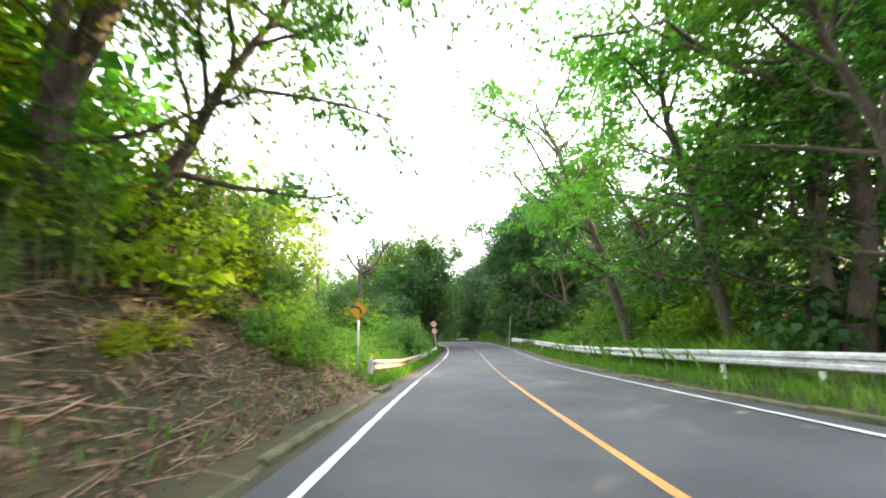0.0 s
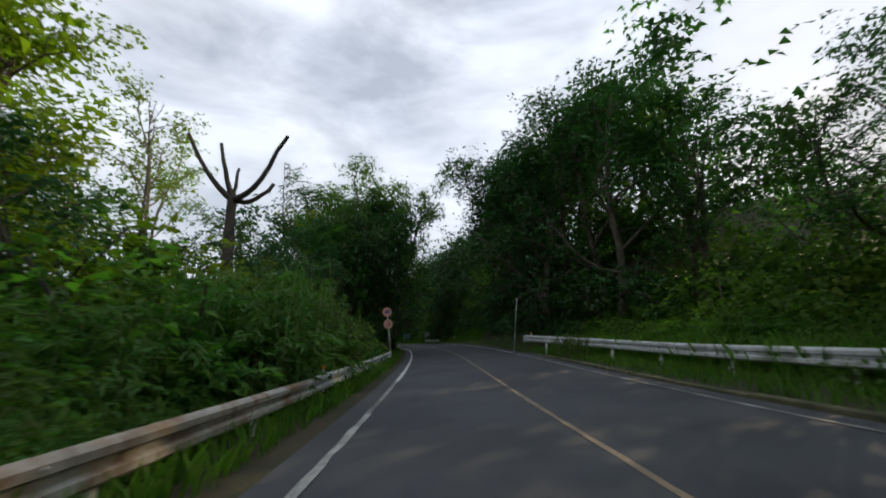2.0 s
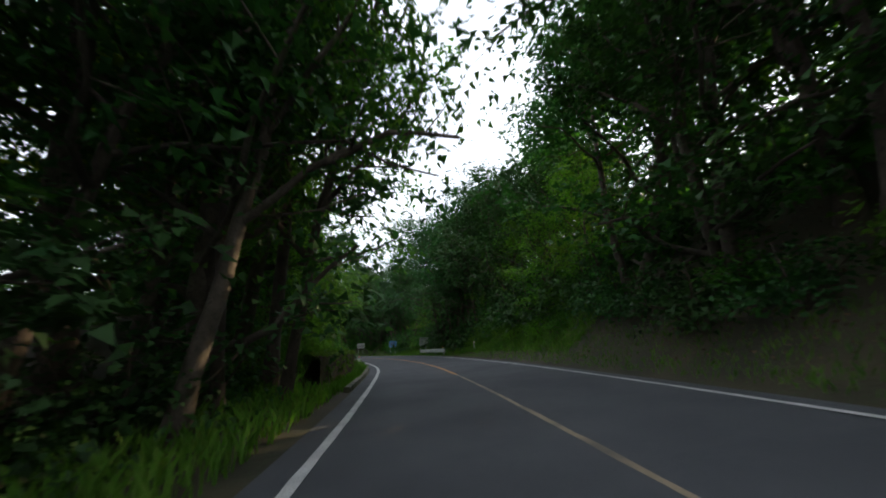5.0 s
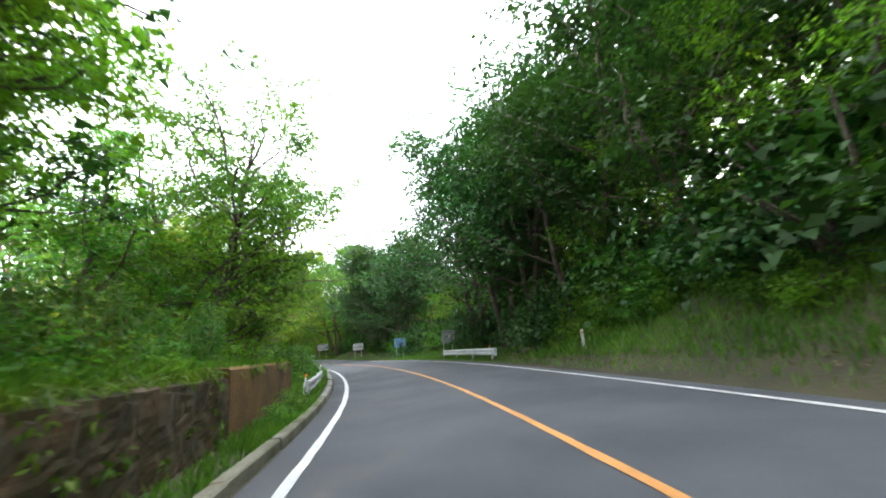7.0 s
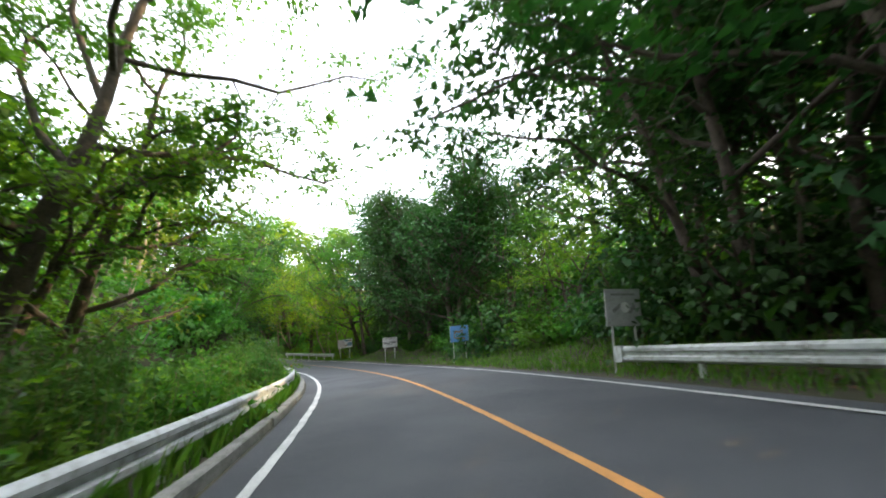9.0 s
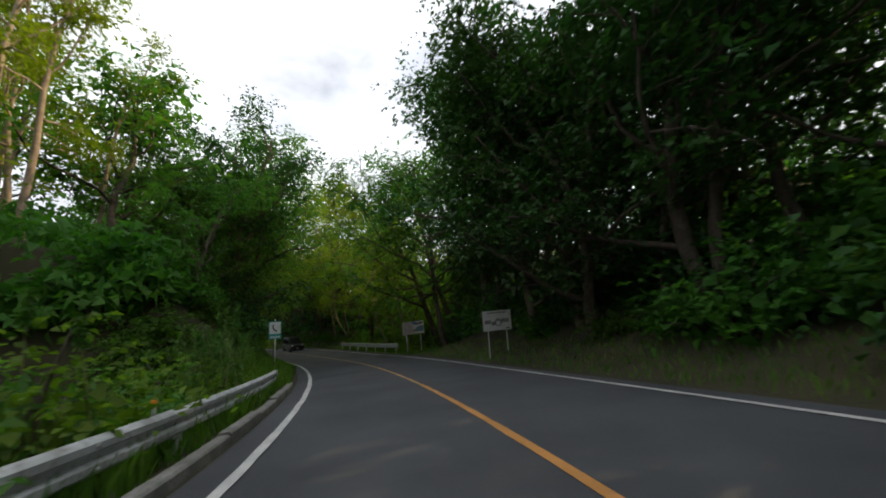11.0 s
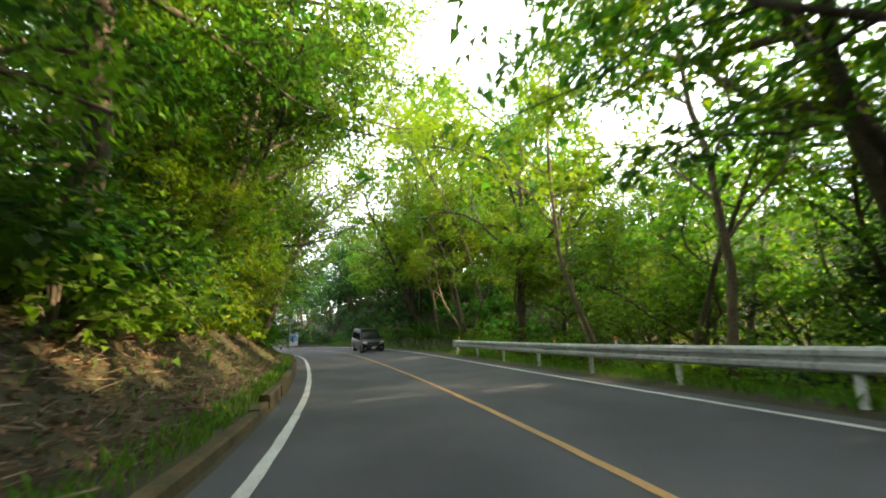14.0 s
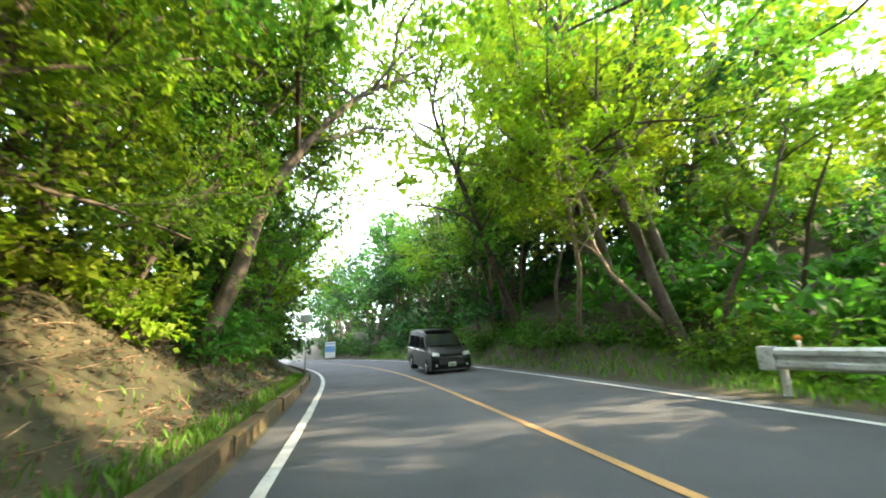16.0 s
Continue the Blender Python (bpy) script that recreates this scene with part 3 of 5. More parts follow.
def text_mesh(name, body, size, centre, material):
    cu = bpy.data.curves.new(name, "FONT")
    cu.body, cu.size, cu.align_x, cu.align_y, cu.extrude, cu.offset = body, size, "CENTER", "CENTER", 0.001, 0.012
    tmp = bpy.data.objects.new(name, cu)
    me = bpy.data.meshes.new_from_object(tmp)
    bpy.data.objects.remove(tmp)
    me.transform(Matrix.Translation(centre) @ pose(0, 0, 0, 90))
    me.materials.clear()
    me.materials.append(material)
    return me


def speed_signs():
    g = sign_base("speed_limit_sign", 42.15, -4.3, "two faded pink round signs on a leaning white pole", lean=-6.4)
    part("pole", rod_mesh("pole", (0, 0, -0.2), (0, 0, 3.5), 0.03, 0.03, M_POST, 12), g)
    for name, z in (("limit_disc", 3.2), ("overtaking_disc", 2.42)):
        d = part(name, disc_mesh(name, 0.3, 0.012, (0, -0.045, z), M_FADEDRIM), g)
        part("face", disc_mesh("face", 0.288, 0.006, (0, -0.054, z), M_FADEDRED), d)
        part("bracket", plate("bracket", (0.3, 0.03, 0.04), (0, -0.025, z), M_POLE), d)
        if z > 3:
            part("number", text_mesh("number", "40", 0.36, (0, -0.06, z), M_SIGNBLUE), d, "faded blue number")
        else:
            part("arrow", strip("arrow", [(0.03, z - 0.16), (0.1, z - 0.06), (0.09, z - 0.02), (0.02, z + 0.12), (0.0, z + 0.14)], 0.04, -0.062, M_SIGNBLACK), d)
            part("arrow", strip("arrow", [(-0.16, z - 0.05), (-0.1, z - 0.07), (-0.06, z - 0.08)], 0.035, -0.062, M_SIGNBLUE), d)


def warning_sign():
    g = sign_base("warning_sign", 11.4, -4.65, "yellow diamond warning sign with a curved black arrow", lean=-1)
    part("pole", rod_mesh("pole", (0, 0, -0.2), (0, 0, 2.35), 0.032, 0.032, M_POLE, 12), g)
    turn = Matrix.Rotation(radians(45), 4, "Y")
    d = part("panel", plate("panel", (0.47, 0.012, 0.47), (0, -0.045, 2.1), M_YELLOW, 0.005, turn), g)
    for a, b in (((-0.3, 0), (0, 0.3)), ((0, 0.3), (0.3, 0)), ((0.3, 0), (0, -0.3)), ((0, -0.3), (-0.3, 0))):
        part("border", strip("border", [(a[0], a[1] + 2.1), (b[0], b[1] + 2.1)], 0.018, -0.055, M_SIGNBLACK), d)
    pts = [(0.1 * math.cos(k) - 0.02 - 0.05 * k, 2.1 + 0.12 * math.sin(k) - 0.02) for k in np.linspace(-0.9, 2.4, 9)]
    part("arrow", strip("arrow", pts, 0.06, -0.056, M_SIGNBLACK), d)


def board(name, s, u0, u1, h0, h1, material, label, turn=0.0, lean=0.0, legs=None, lift=0.0):
    """Board on two posts."""
    u, w = (u0 + u1) / 2, u1 - u0
    g = sign_base(name, s, u, label, "notice board", turn, lean)
    z = on_road(s, u)[2] - on_ground(s, u)[2]
    b = part("panel", plate("panel", (w, 0.025, h1 - h0), (0, 0, (h0 + h1) / 2 + z), material, 0.006), g)
    for x in (-0.33 * w, 0.33 * w):
        part("post", rod_mesh("post", (x, 0.035, -0.3), (x, 0.035, h1 + z - 0.05), 0.026, 0.026, M_POST, 10), g)
    for zz in (h0 + 0.1, h1 - 0.1):
        part("crossbar", plate("crossbar", (w * 0.95, 0.03, 0.035), (0, 0.03, zz + z), M_POLE), g)
    for x in (-w / 2, w / 2):
        part("edge_trim", plate("edge_trim", (0.02, 0.032, h1 - h0 + 0.01), (x, 0, (h0 + h1) / 2 + z), M_POLE), b)
    return b, w, (h0 + h1) / 2 + z, h1 - h0


def signs():
    speed_signs()
    warning_sign()
    b, w, z, h = board("notice_board", 87.7, 3.95, 4.95, 1.1, 2.02, M_BOARDGREY, "faded grey notice board with a pale round picture on white posts", lean=1)
    part("picture", disc_mesh("picture", 0.13, 0.004, (0.05, -0.016, z), M_BOARDWHITE), b)
    part("picture", strip("picture", [(-0.3, z - 0.1), (-0.1, z + 0.05), (0.2, z - 0.12), (0.34, z + 0.05)], 0.09, -0.0165, M_PRINTGREY), b)
    part("text_bar", plate("text_bar", (0.7, 0.004, 0.05), (0, -0.0155, z + 0.32), M_PRINTGREY), b)
    b, w, z, h = board("notice_board", 99.9, 4.1, 5.25, 1.22, 2.12, M_BOARDBLUE, "bright blue notice board with a faded brown picture", lean=-1.5)
    pts = [(-0.32, z + 0.02), (-0.2, z + 0.15), (0.0, z + 0.1), (0.22, z + 0.2), (0.16, z + 0.02)]
    part("picture", strip("picture", pts, 0.11, -0.0165, M_FADEDBROWN), b)
    part("picture", strip("picture", [(-0.3, z - 0.02), (-0.34, z - 0.2), (-0.1, z - 0.24), (0.2, z - 0.24), (0.36, z - 0.3)], 0.08, -0.0175, M_FADEDBROWN), b)
    b, w, z, h = board("notice_board", 112.75, 4.09, 5.46, 1.22, 2.08, M_BOARDWHITE, "white notice board with a grey printed landscape, on thin posts", lean=-1)
    for k, (x, zz, ww) in enumerate(((0, 0.34, 0.95), (-0.45, -0.05, 0.3), (0.4, -0.02, 0.36), (-0.15, -0.12, 0.25))):
        part("text_bar", plate("text_bar", (ww, 0.004, 0.05 if k == 0 else 0.16), (x, -0.0155 - 0.001 * k, z + zz), M_PRINTGREY), b)
    part("picture", disc_mesh("picture", 0.17, 0.004, (0.05, -0.021, z - 0.08), M_PRINTGREY), b)
    part("picture", disc_mesh("picture", 0.1, 0.004, (0.05, -0.025, z - 0.12), M_BOARDWHITE), b)
    part("label", plate("label", (0.16, 0.004, 0.05), (0.5, -0.016, z - 0.36), M_SIGNBLACK), b)
    b, w, z, h = board("notice_board", 125.3, 4.14, 5.98, 1.36, 2.3, M_BOARDWHITE, "peeling pale notice board with pink and blue remains of a print", turn=8, lean=-2)
    part("picture", patch("picture", [(-0.9, z - 0.45), (0.1, z - 0.42), (-0.05, z + 0.1), (-0.3, z + 0.44), (-0.9, z + 0.44)], -0.0165, M_PALEPINK), b)
    part("picture", patch("picture", [(0.3, z - 0.3), (0.88, z - 0.34), (0.9, z + 0.12), (0.45, z + 0.1), (0.2, z - 0.05)], -0.017, M_DULLBLUE), b)
    part("picture", patch("picture", [(-0.1, z + 0.28), (0.3, z + 0.18), (0.5, z + 0.3), (0.2, z + 0.45), (-0.2, z + 0.44)], -0.0175, M_DULLBLUE), b)
    part("picture", patch("picture", [(0.3, z + 0.2), (0.88, z + 0.24), (0.88, z + 0.36), (0.6, z + 0.42)], -0.018, M_FADEDBROWN), b)
    part("picture", patch("picture", [(-0.12, z - 0.26), (0.22, z - 0.3), (0.34, z - 0.16), (0.1, z - 0.12)], -0.0185, M_FADEDBROWN), b)
    # distance sign with a receiver picture
    g = sign_base("roadside_telephone_sign", 117.0, -4.52, "white and teal sign with a dark receiver shape")
    z = on_road(117.0, -4.52)[2] - on_ground(117.0, -4.52)[2]
    part("pole", rod_mesh("pole", (0, 0.03, -0.2), (0, 0.03, 2.66 + z), 0.025, 0.025, M_POST, 12), g)
    d = part("panel", plate("panel", (0.53, 0.014, 0.8), (0, -0.01, 2.21 + z), M_TEAL, 0.004), g)
    part("white_field", plate("white_field", (0.46, 0.004, 0.52), (0, -0.019, 2.31 + z), M_BOARDWHITE), d)
    part("receiver", strip("receiver", [(-0.08, 2.46 + z), (-0.09, 2.34 + z), (-0.04, 2.24 + z), (0.08, 2.16 + z)], 0.06, -0.024, M_SIGNBLACK), d)
    for x in (-0.16, -0.06, 0.05, 0.16):
        part("text_bar", plate("text_bar", (0.07, 0.004, 0.08), (x, -0.0185, 1.9 + z), M_BOARDWHITE), d)
    part("cap", disc_mesh("cap", 0.035, 0.06, (0, 0.03, 2.68 + z), M_POST, 10), g)
    # thin marker pole, white kerbside post
    g = sign_base("marker_pole", 41.8, 3.64, "thin tall white marker pole at the verge", "pole", lean=4.5)
    z = on_road(41.8, 3.64)[2] - on_ground(41.8, 3.64)[2]
    part("pole", rod_mesh("pole", (0, 0, -0.2), (0, 0, 3.4 + z), 0.028, 0.022, M_POST, 10), g)
    part("band", rod_mesh("band", (0, 0, 2.3 + z), (0, 0, 2.45 + z), 0.031, 0.031, M_POLE, 10), g)
    g = sign_base("marker_post", 73.4, 4.8, "short white marker post on the grassy verge", "post", lean=-5)
    part("post", plate("post", (0.11, 0.035, 0.75), (0, 0, 0.27), M_POST, 0.012), g)
    part("reflector", plate("reflector", (0.07, 0.01, 0.07), (0, -0.022, 0.54), M_REFLECT, 0.003), g)
    # far signs
    g = sign_base("direction_sign", 160.0, -4.1, "small white sign plate high on a slim pole")
    z = on_road(160.0, -4.1)[2] - on_ground(160.0, -4.1)[2]
    part("pole", rod_mesh("pole", (0.3, 0.03, -0.2), (0.3, 0.03, 3.3 + z), 0.03, 0.03, M_POLE, 10), g)
    part("panel", plate("panel", (0.6, 0.012, 0.42), (0.28, 0, 3.1 + z), M_BOARDWHITE, 0.004), g)
    g = sign_base("information_sign", 203.0, 3.2, "tall blue and white sign panel beyond the bend", turn=-8)
    part("post", rod_mesh("post", (-0.5, 0.05, -0.2), (-0.5, 0.05, 3.6), 0.04, 0.04, M_POLE, 10), g)
    d = part("panel", plate("panel", (1.6, 0.04, 2.5), (0, 0, 1.6), M_BOARDWHITE, 0.01), g)
    part("blue_field", plate("blue_field", (1.5, 0.006, 1.0), (0, -0.023, 1.75), M_BOARDBLUE), d)
    part("blue_field", plate("blue_field", (1.5, 0.006, 0.25), (0, -0.023, 2.55), M_BOARDBLUE), d)


signs()


# ---------------------------------------------------------------- the van
def van():
    p = on_road(156.0, 1.55)
    bank = math.degrees(math.atan(float(line_at(156.0)[3])))
    g = thing("van", "glossy black minivan with chrome trim on the road", "van", at=pose(*p, 0, 0, yaw_at(156.0) + 180))
    # nose looks along +y
    half = 0.86
    side = [(-2.32, 0.32), (-2.36, 0.75), (-2.33, 1.1), (-2.18, 1.62), (-1.95, 1.8), (-0.6, 1.86), (0.55, 1.8), (0.95, 1.62), (1.5, 1.16),
            (1.72, 1.06), (2.22, 0.92), (2.36, 0.7), (2.36, 0.34), (2.2, 0.24), (-2.2, 0.24)]
    bm = bmesh.new()
    rings = []
    for x, k in ((-half, 0.0), (-half + 0.06, 1.0), (half - 0.06, 1.0), (half, 0.0)):
        ring = []
        for y, z in side:
            tuck = max(0.0, z - 1.0) * 0.13 * (1 if x > 0 else -1)
            inset = 0.0 if k else 0.05
            ring.append(bm.verts.new((x - tuck, y * (1 - inset * 0.4), z - (inset if z > 1 else -inset * 0.4))))
        rings.append(ring)
    for a, b in zip(rings, rings[1:]):
        for i in range(len(side)):
            j = (i + 1) % len(side)
            bm.faces.new((a[i], a[j], b[j], b[i]))
    bm.faces.new(rings[0][::-1])
    bm.faces.new(rings[-1])
    bmesh.ops.recalc_face_normals(bm, faces=bm.faces[:])
    body = part("body", bm_mesh("body", bm, M_CARPAINT, False), g)

    def slab(name, pts, material, parent, label="", depth=0.012):
        """Thin plate over four or more corners, thickened outward."""
        n = (Vector(pts[1]) - Vector(pts[0])).cross(Vector(pts[2]) - Vector(pts[0])).normalized() * depth
        k = len(pts)
        v = [Vector(q) for q in pts] + [Vector(q) + n for q in pts]
        f = [tuple(range(k - 1, -1, -1)), tuple(range(k, 2 * k))] + [(i, (i + 1) % k, k + (i + 1) % k, k + i) for i in range(k)]
        return part(name, mesh_from(name, v, f, material), parent, label)

    slab("windscreen", [(0.7, 1.47, 1.2), (0.64, 0.93, 1.645), (-0.64, 0.93, 1.645), (-0.7, 1.47, 1.2)][::-1], M_CARGLASS, g, depth=0.02)
    for x in (-1, 1):
        w0, w1 = x * (half - 0.005), x * (half - 0.098)
        for y0, y1 in ((0.35, 1.2), (-0.75, 0.28), (-1.95, -0.82)):
            q = [(w0, y0, 1.07), (w0, y1, 1.07), (w1, y1 - (0.42 if y1 > 1 else 0.0), 1.6), (w1, y0, 1.6)]
            slab("side_window", q if x > 0 else q[::-1], M_SIDEGLASS, g)
        q = [(x * (half + 0.004), -2.2, 0.98), (x * (half + 0.004), 1.4, 0.98), (x * (half + 0.004), 1.4, 1.02), (x * (half + 0.004), -2.2, 1.02)]
        slab("chrome_strip", q if x > 0 else q[::-1], M_CHROME, g)
        m = part("wing_mirror", box_mesh("wing_mirror", (0.2, 0.12, 0.16), (x * 0.97, 1.08, 1.16), M_CARPAINT, 0.03), g)
        part("mirror_trim", box_mesh("mirror_trim", (0.16, 0.02, 0.03), (x * 0.97, 1.145, 1.12), M_CHROME, 0.005), m)
        slab("headlamp", [(x * 0.52, 2.3, 0.82), (x * 0.8, 2.22, 0.82), (x * 0.8, 2.14, 0.95), (x * 0.52, 2.2, 0.93)][:: -x], M_LAMPGLASS, g, depth=0.1)
        part("fog_lamp", rod_mesh("fog_lamp", (x * 0.66, 2.3, 0.48), (x * 0.66, 2.385, 0.48), 0.05, 0.05, M_LAMPGLASS, 12), g)
        part("door_handle", box_mesh("door_handle", (0.03, 0.2, 0.035), (x * (half + 0.01), 0.2, 0.93), M_CHROME, 0.008), g)
        part("door_handle", box_mesh("door_handle", (0.03, 0.2, 0.035), (x * (half + 0.01), -0.6, 0.93), M_CHROME, 0.008), g)
        for y in (1.42, -1.42):
            wheel = part("wheel", rod_mesh("wheel", (x * 0.6, y, 0.32), (x * 0.83, y, 0.32), 0.2, 0.2, M_TYRE, 20), g)
            part("arch", rod_mesh("arch", (x * 0.58, y, 0.34), (x * (half + 0.004), y, 0.34), 0.37, 0.37, M_TYRE, 24), g)
            bm = bmesh.new()
            bmesh.ops.create_cone(bm, cap_ends=True, segments=28, radius1=0.32, radius2=0.32, depth=0.2, matrix=Matrix.Translation((x * 0.775, y, 0.32)) @ Matrix.Rotation(radians(90), 4, "Y"))
            bmesh.ops.bevel(bm, geom=bm.edges[:], offset=0.02, segments=2, affect="EDGES")
            part("tyre", bm_mesh("tyre", bm, M_TYRE, True), wheel)
            part("rim", rod_mesh("rim", (x * 0.8, y, 0.32), (x * 0.882, y, 0.32), 0.2, 0.17, M_CHROME, 18), wheel)
    grille = part("grille", box_mesh("grille", (1.1, 0.06, 0.24), (0, 2.345, 0.62), M_TYRE, 0.01), g)
    for z in (0.53, 0.6, 0.67):
        part("grille_bar", box_mesh("grille_bar", (1.06, 0.02, 0.012), (0, 2.38, z), M_CHROME), grille)
    part("chrome_strip", box_mesh("chrome_strip", (1.3, 0.03, 0.03), (0, 2.335, 0.79), M_CHROME, 0.006), g)
    part("bumper_trim", box_mesh("bumper_trim", (1.25, 0.05, 0.04), (0, 2.36, 0.3), M_CHROME, 0.01), g)
    plate_ = part("number_plate", box_mesh("number_plate", (0.33, 0.012, 0.165), (0, 2.395, 0.52), M_PLATE, 0.004), g, "white plate with unreadable bars")
    part("plate_bar", box_mesh("plate_bar", (0.24, 0.004, 0.06), (0, 2.403, 0.5), M_PRINTGREY), plate_)
    part("roof_rail", box_mesh("roof_rail", (1.3, 2.6, 0.02), (0, -0.6, 1.855), M_CARPAINT, 0.008), g)
    part("wiper", rod_mesh("wiper", (-0.5, 1.5, 1.2), (0.1, 1.42, 1.27), 0.012, 0.008, M_TYRE, 6), g)


van()


# ---------------------------------------------------------------- plants
def leaf_quads(centre, way, length, width, r, fold=0.25, rock=0.7):
    """Pointed leaves, folded along the midrib: (n, 4, 3)."""
    n = len(centre)
    way = way / np.maximum(np.linalg.norm(way, axis=1, keepdims=True), 1e-6)
    any_ = r.normal(size=(n, 3)) * rock + np.array([0, 0, 1.0])
    side = np.cross(way, any_)
    side /= np.maximum(np.linalg.norm(side, axis=1, keepdims=True), 1e-6)
    up = np.cross(side, way)
    L, Wd = length[:, None], width[:, None]
    base, tip = centre - way * L * 0.5, centre + way * L * 0.5 - up * L * 0.12
    a = centre - way * L * 0.05 + side * Wd * 0.5 + up * Wd * fold
    b = centre - way * L * 0.05 - side * Wd * 0.5 + up * Wd * fold
    return np.stack([base, a, tip, b], 1)


def clump_leaves(clumps, per, size, r, flat=0.5, droop=0.35, slim=0.5):
    """Leaves round clump centres: rows of x, y, z, radius."""
    c = np.repeat(clumps, per, axis=0)
    n = len(c)
    d = r.normal(size=(n, 3))
    d /= np.linalg.norm(d, axis=1, keepdims=True)
    rad = c[:, 3] * r.random(n) ** 0.45
    off = d * rad[:, None] * np.array([1, 1, flat])
    way = d * np.array([1, 1, 0.3]) + r.normal(size=(n, 3)) * 0.45 - np.array([0, 0, droop])
    length = size * r.uniform(0.65, 1.35, n)
    return leaf_quads(c[:, :3] + off, way, length, length * slim * r.uniform(0.8, 1.2, n), r)


def spray_leaves(clumps, fans, per, size, r, flat=0.5, droop=0.35, slim=0.5, outward=0.0):
    """Leaves on flat, drooping fans that spread from each clump's centre, layer over layer."""
    c = np.repeat(clumps, fans, axis=0)
    m = len(c)
    a = r.uniform(0, 2 * np.pi, m)
    axis = np.stack([np.cos(a), np.sin(a), r.normal(0.05, 0.3, m)], 1)
    if outward:
        away = c[:, :3] * np.array([1, 1, 0.6])
        axis += outward * away / np.maximum(np.linalg.norm(away, axis=1, keepdims=True), 1e-6)
    axis /= np.linalg.norm(axis, axis=1, keepdims=True)
    side = np.cross(axis, np.array([0, 0, 1.0]) + r.normal(0, 0.25, (m, 3)))
    side /= np.maximum(np.linalg.norm(side, axis=1, keepdims=True), 1e-6)
    foot = c[:, :3] + r.normal(size=(m, 3)) * (c[:, 3] * 0.36)[:, None] * np.array([1, 1, flat * 1.3])
    k = np.repeat(np.arange(m), per)
    n = len(k)
    t, lat = r.random(n) ** 0.75, r.uniform(-1, 1, n)
    reach = (c[:, 3] * r.uniform(0.75, 1.25, m))[k]
    wide = np.sin(np.pi * np.clip(0.14 + 0.8 * t, 0, 1)) * 0.42
    pos = foot[k] + axis[k] * (reach * t)[:, None] + side[k] * (reach * wide * lat)[:, None]
    pos += r.normal(size=(n, 3)) * (0.05 * reach)[:, None]
    pos[:, 2] -= droop * reach * t**2
    way = axis[k] + side[k] * (np.sign(lat) * 0.75)[:, None] + r.normal(size=(n, 3)) * 0.3
    way[:, 2] -= droop * (0.35 + 0.9 * t)
    length = size * r.uniform(0.65, 1.3, n)
    return leaf_quads(pos, way, length, length * slim * r.uniform(0.8, 1.2, n), r, rock=0.4)


def tubes(lines, sides=6):
    """Tapered tubes along polylines of (points, radii)."""
    V, Fc, base = [], [], 0
    for pts, rad in lines:
        pts = np.asarray(pts, float)
        k = len(pts)
        d = np.gradient(pts, axis=0)
        d /= np.maximum(np.linalg.norm(d, axis=1, keepdims=True), 1e-6)
        ref = np.array([1.0, 0.2, 0.1]) if abs(d[0, 0]) < 0.8 else np.array([0.1, 1.0, 0.2])
        a = np.cross(d, ref)
        a /= np.linalg.norm(a, axis=1, keepdims=True)
        b = np.cross(d, a)
        ang = np.arange(sides) * 2 * np.pi / sides
        ring = pts[:, None] + np.asarray(rad)[:, None, None] * (np.cos(ang)[None, :, None] * a[:, None] + np.sin(ang)[None, :, None] * b[:, None])
        V.append(ring.reshape(-1, 3))
        i, j = np.meshgrid(np.arange(k - 1), np.arange(sides), indexing="ij")
        q = base + i * sides + j
        q2 = base + i * sides + (j + 1) % sides
        Fc.append(np.stack([q, q2, q2 + sides, q + sides], -1).reshape(-1, 4))
        base += k * sides
    return np.concatenate(V), np.concatenate(Fc)


def limb(p, way, length, r0, r, steps=7, wander=0.25, lift=0.06):
    pts, way = [np.array(p, float)], np.array(way, float)
    for _ in range(steps):
        way = way / np.linalg.norm(way)
        way = way + r.normal(size=3) * wander + np.array([0, 0, lift])
        pts.append(pts[-1] + way / np.linalg.norm(way) * length / steps)
    return np.array(pts), np.linspace(r0, r0 * 0.35, steps + 1)


def join_tubes(groups):
    """One mesh's vertices and faces from several lists of lines with their own number of sides."""
    V, Fc, base = [], [], 0
    for lines, sides in groups:
        if lines:
            v, f = tubes(lines, sides)
            V.append(v)
            Fc.append(f + base)
            base += len(v)
    return np.concatenate(V), np.concatenate(Fc)


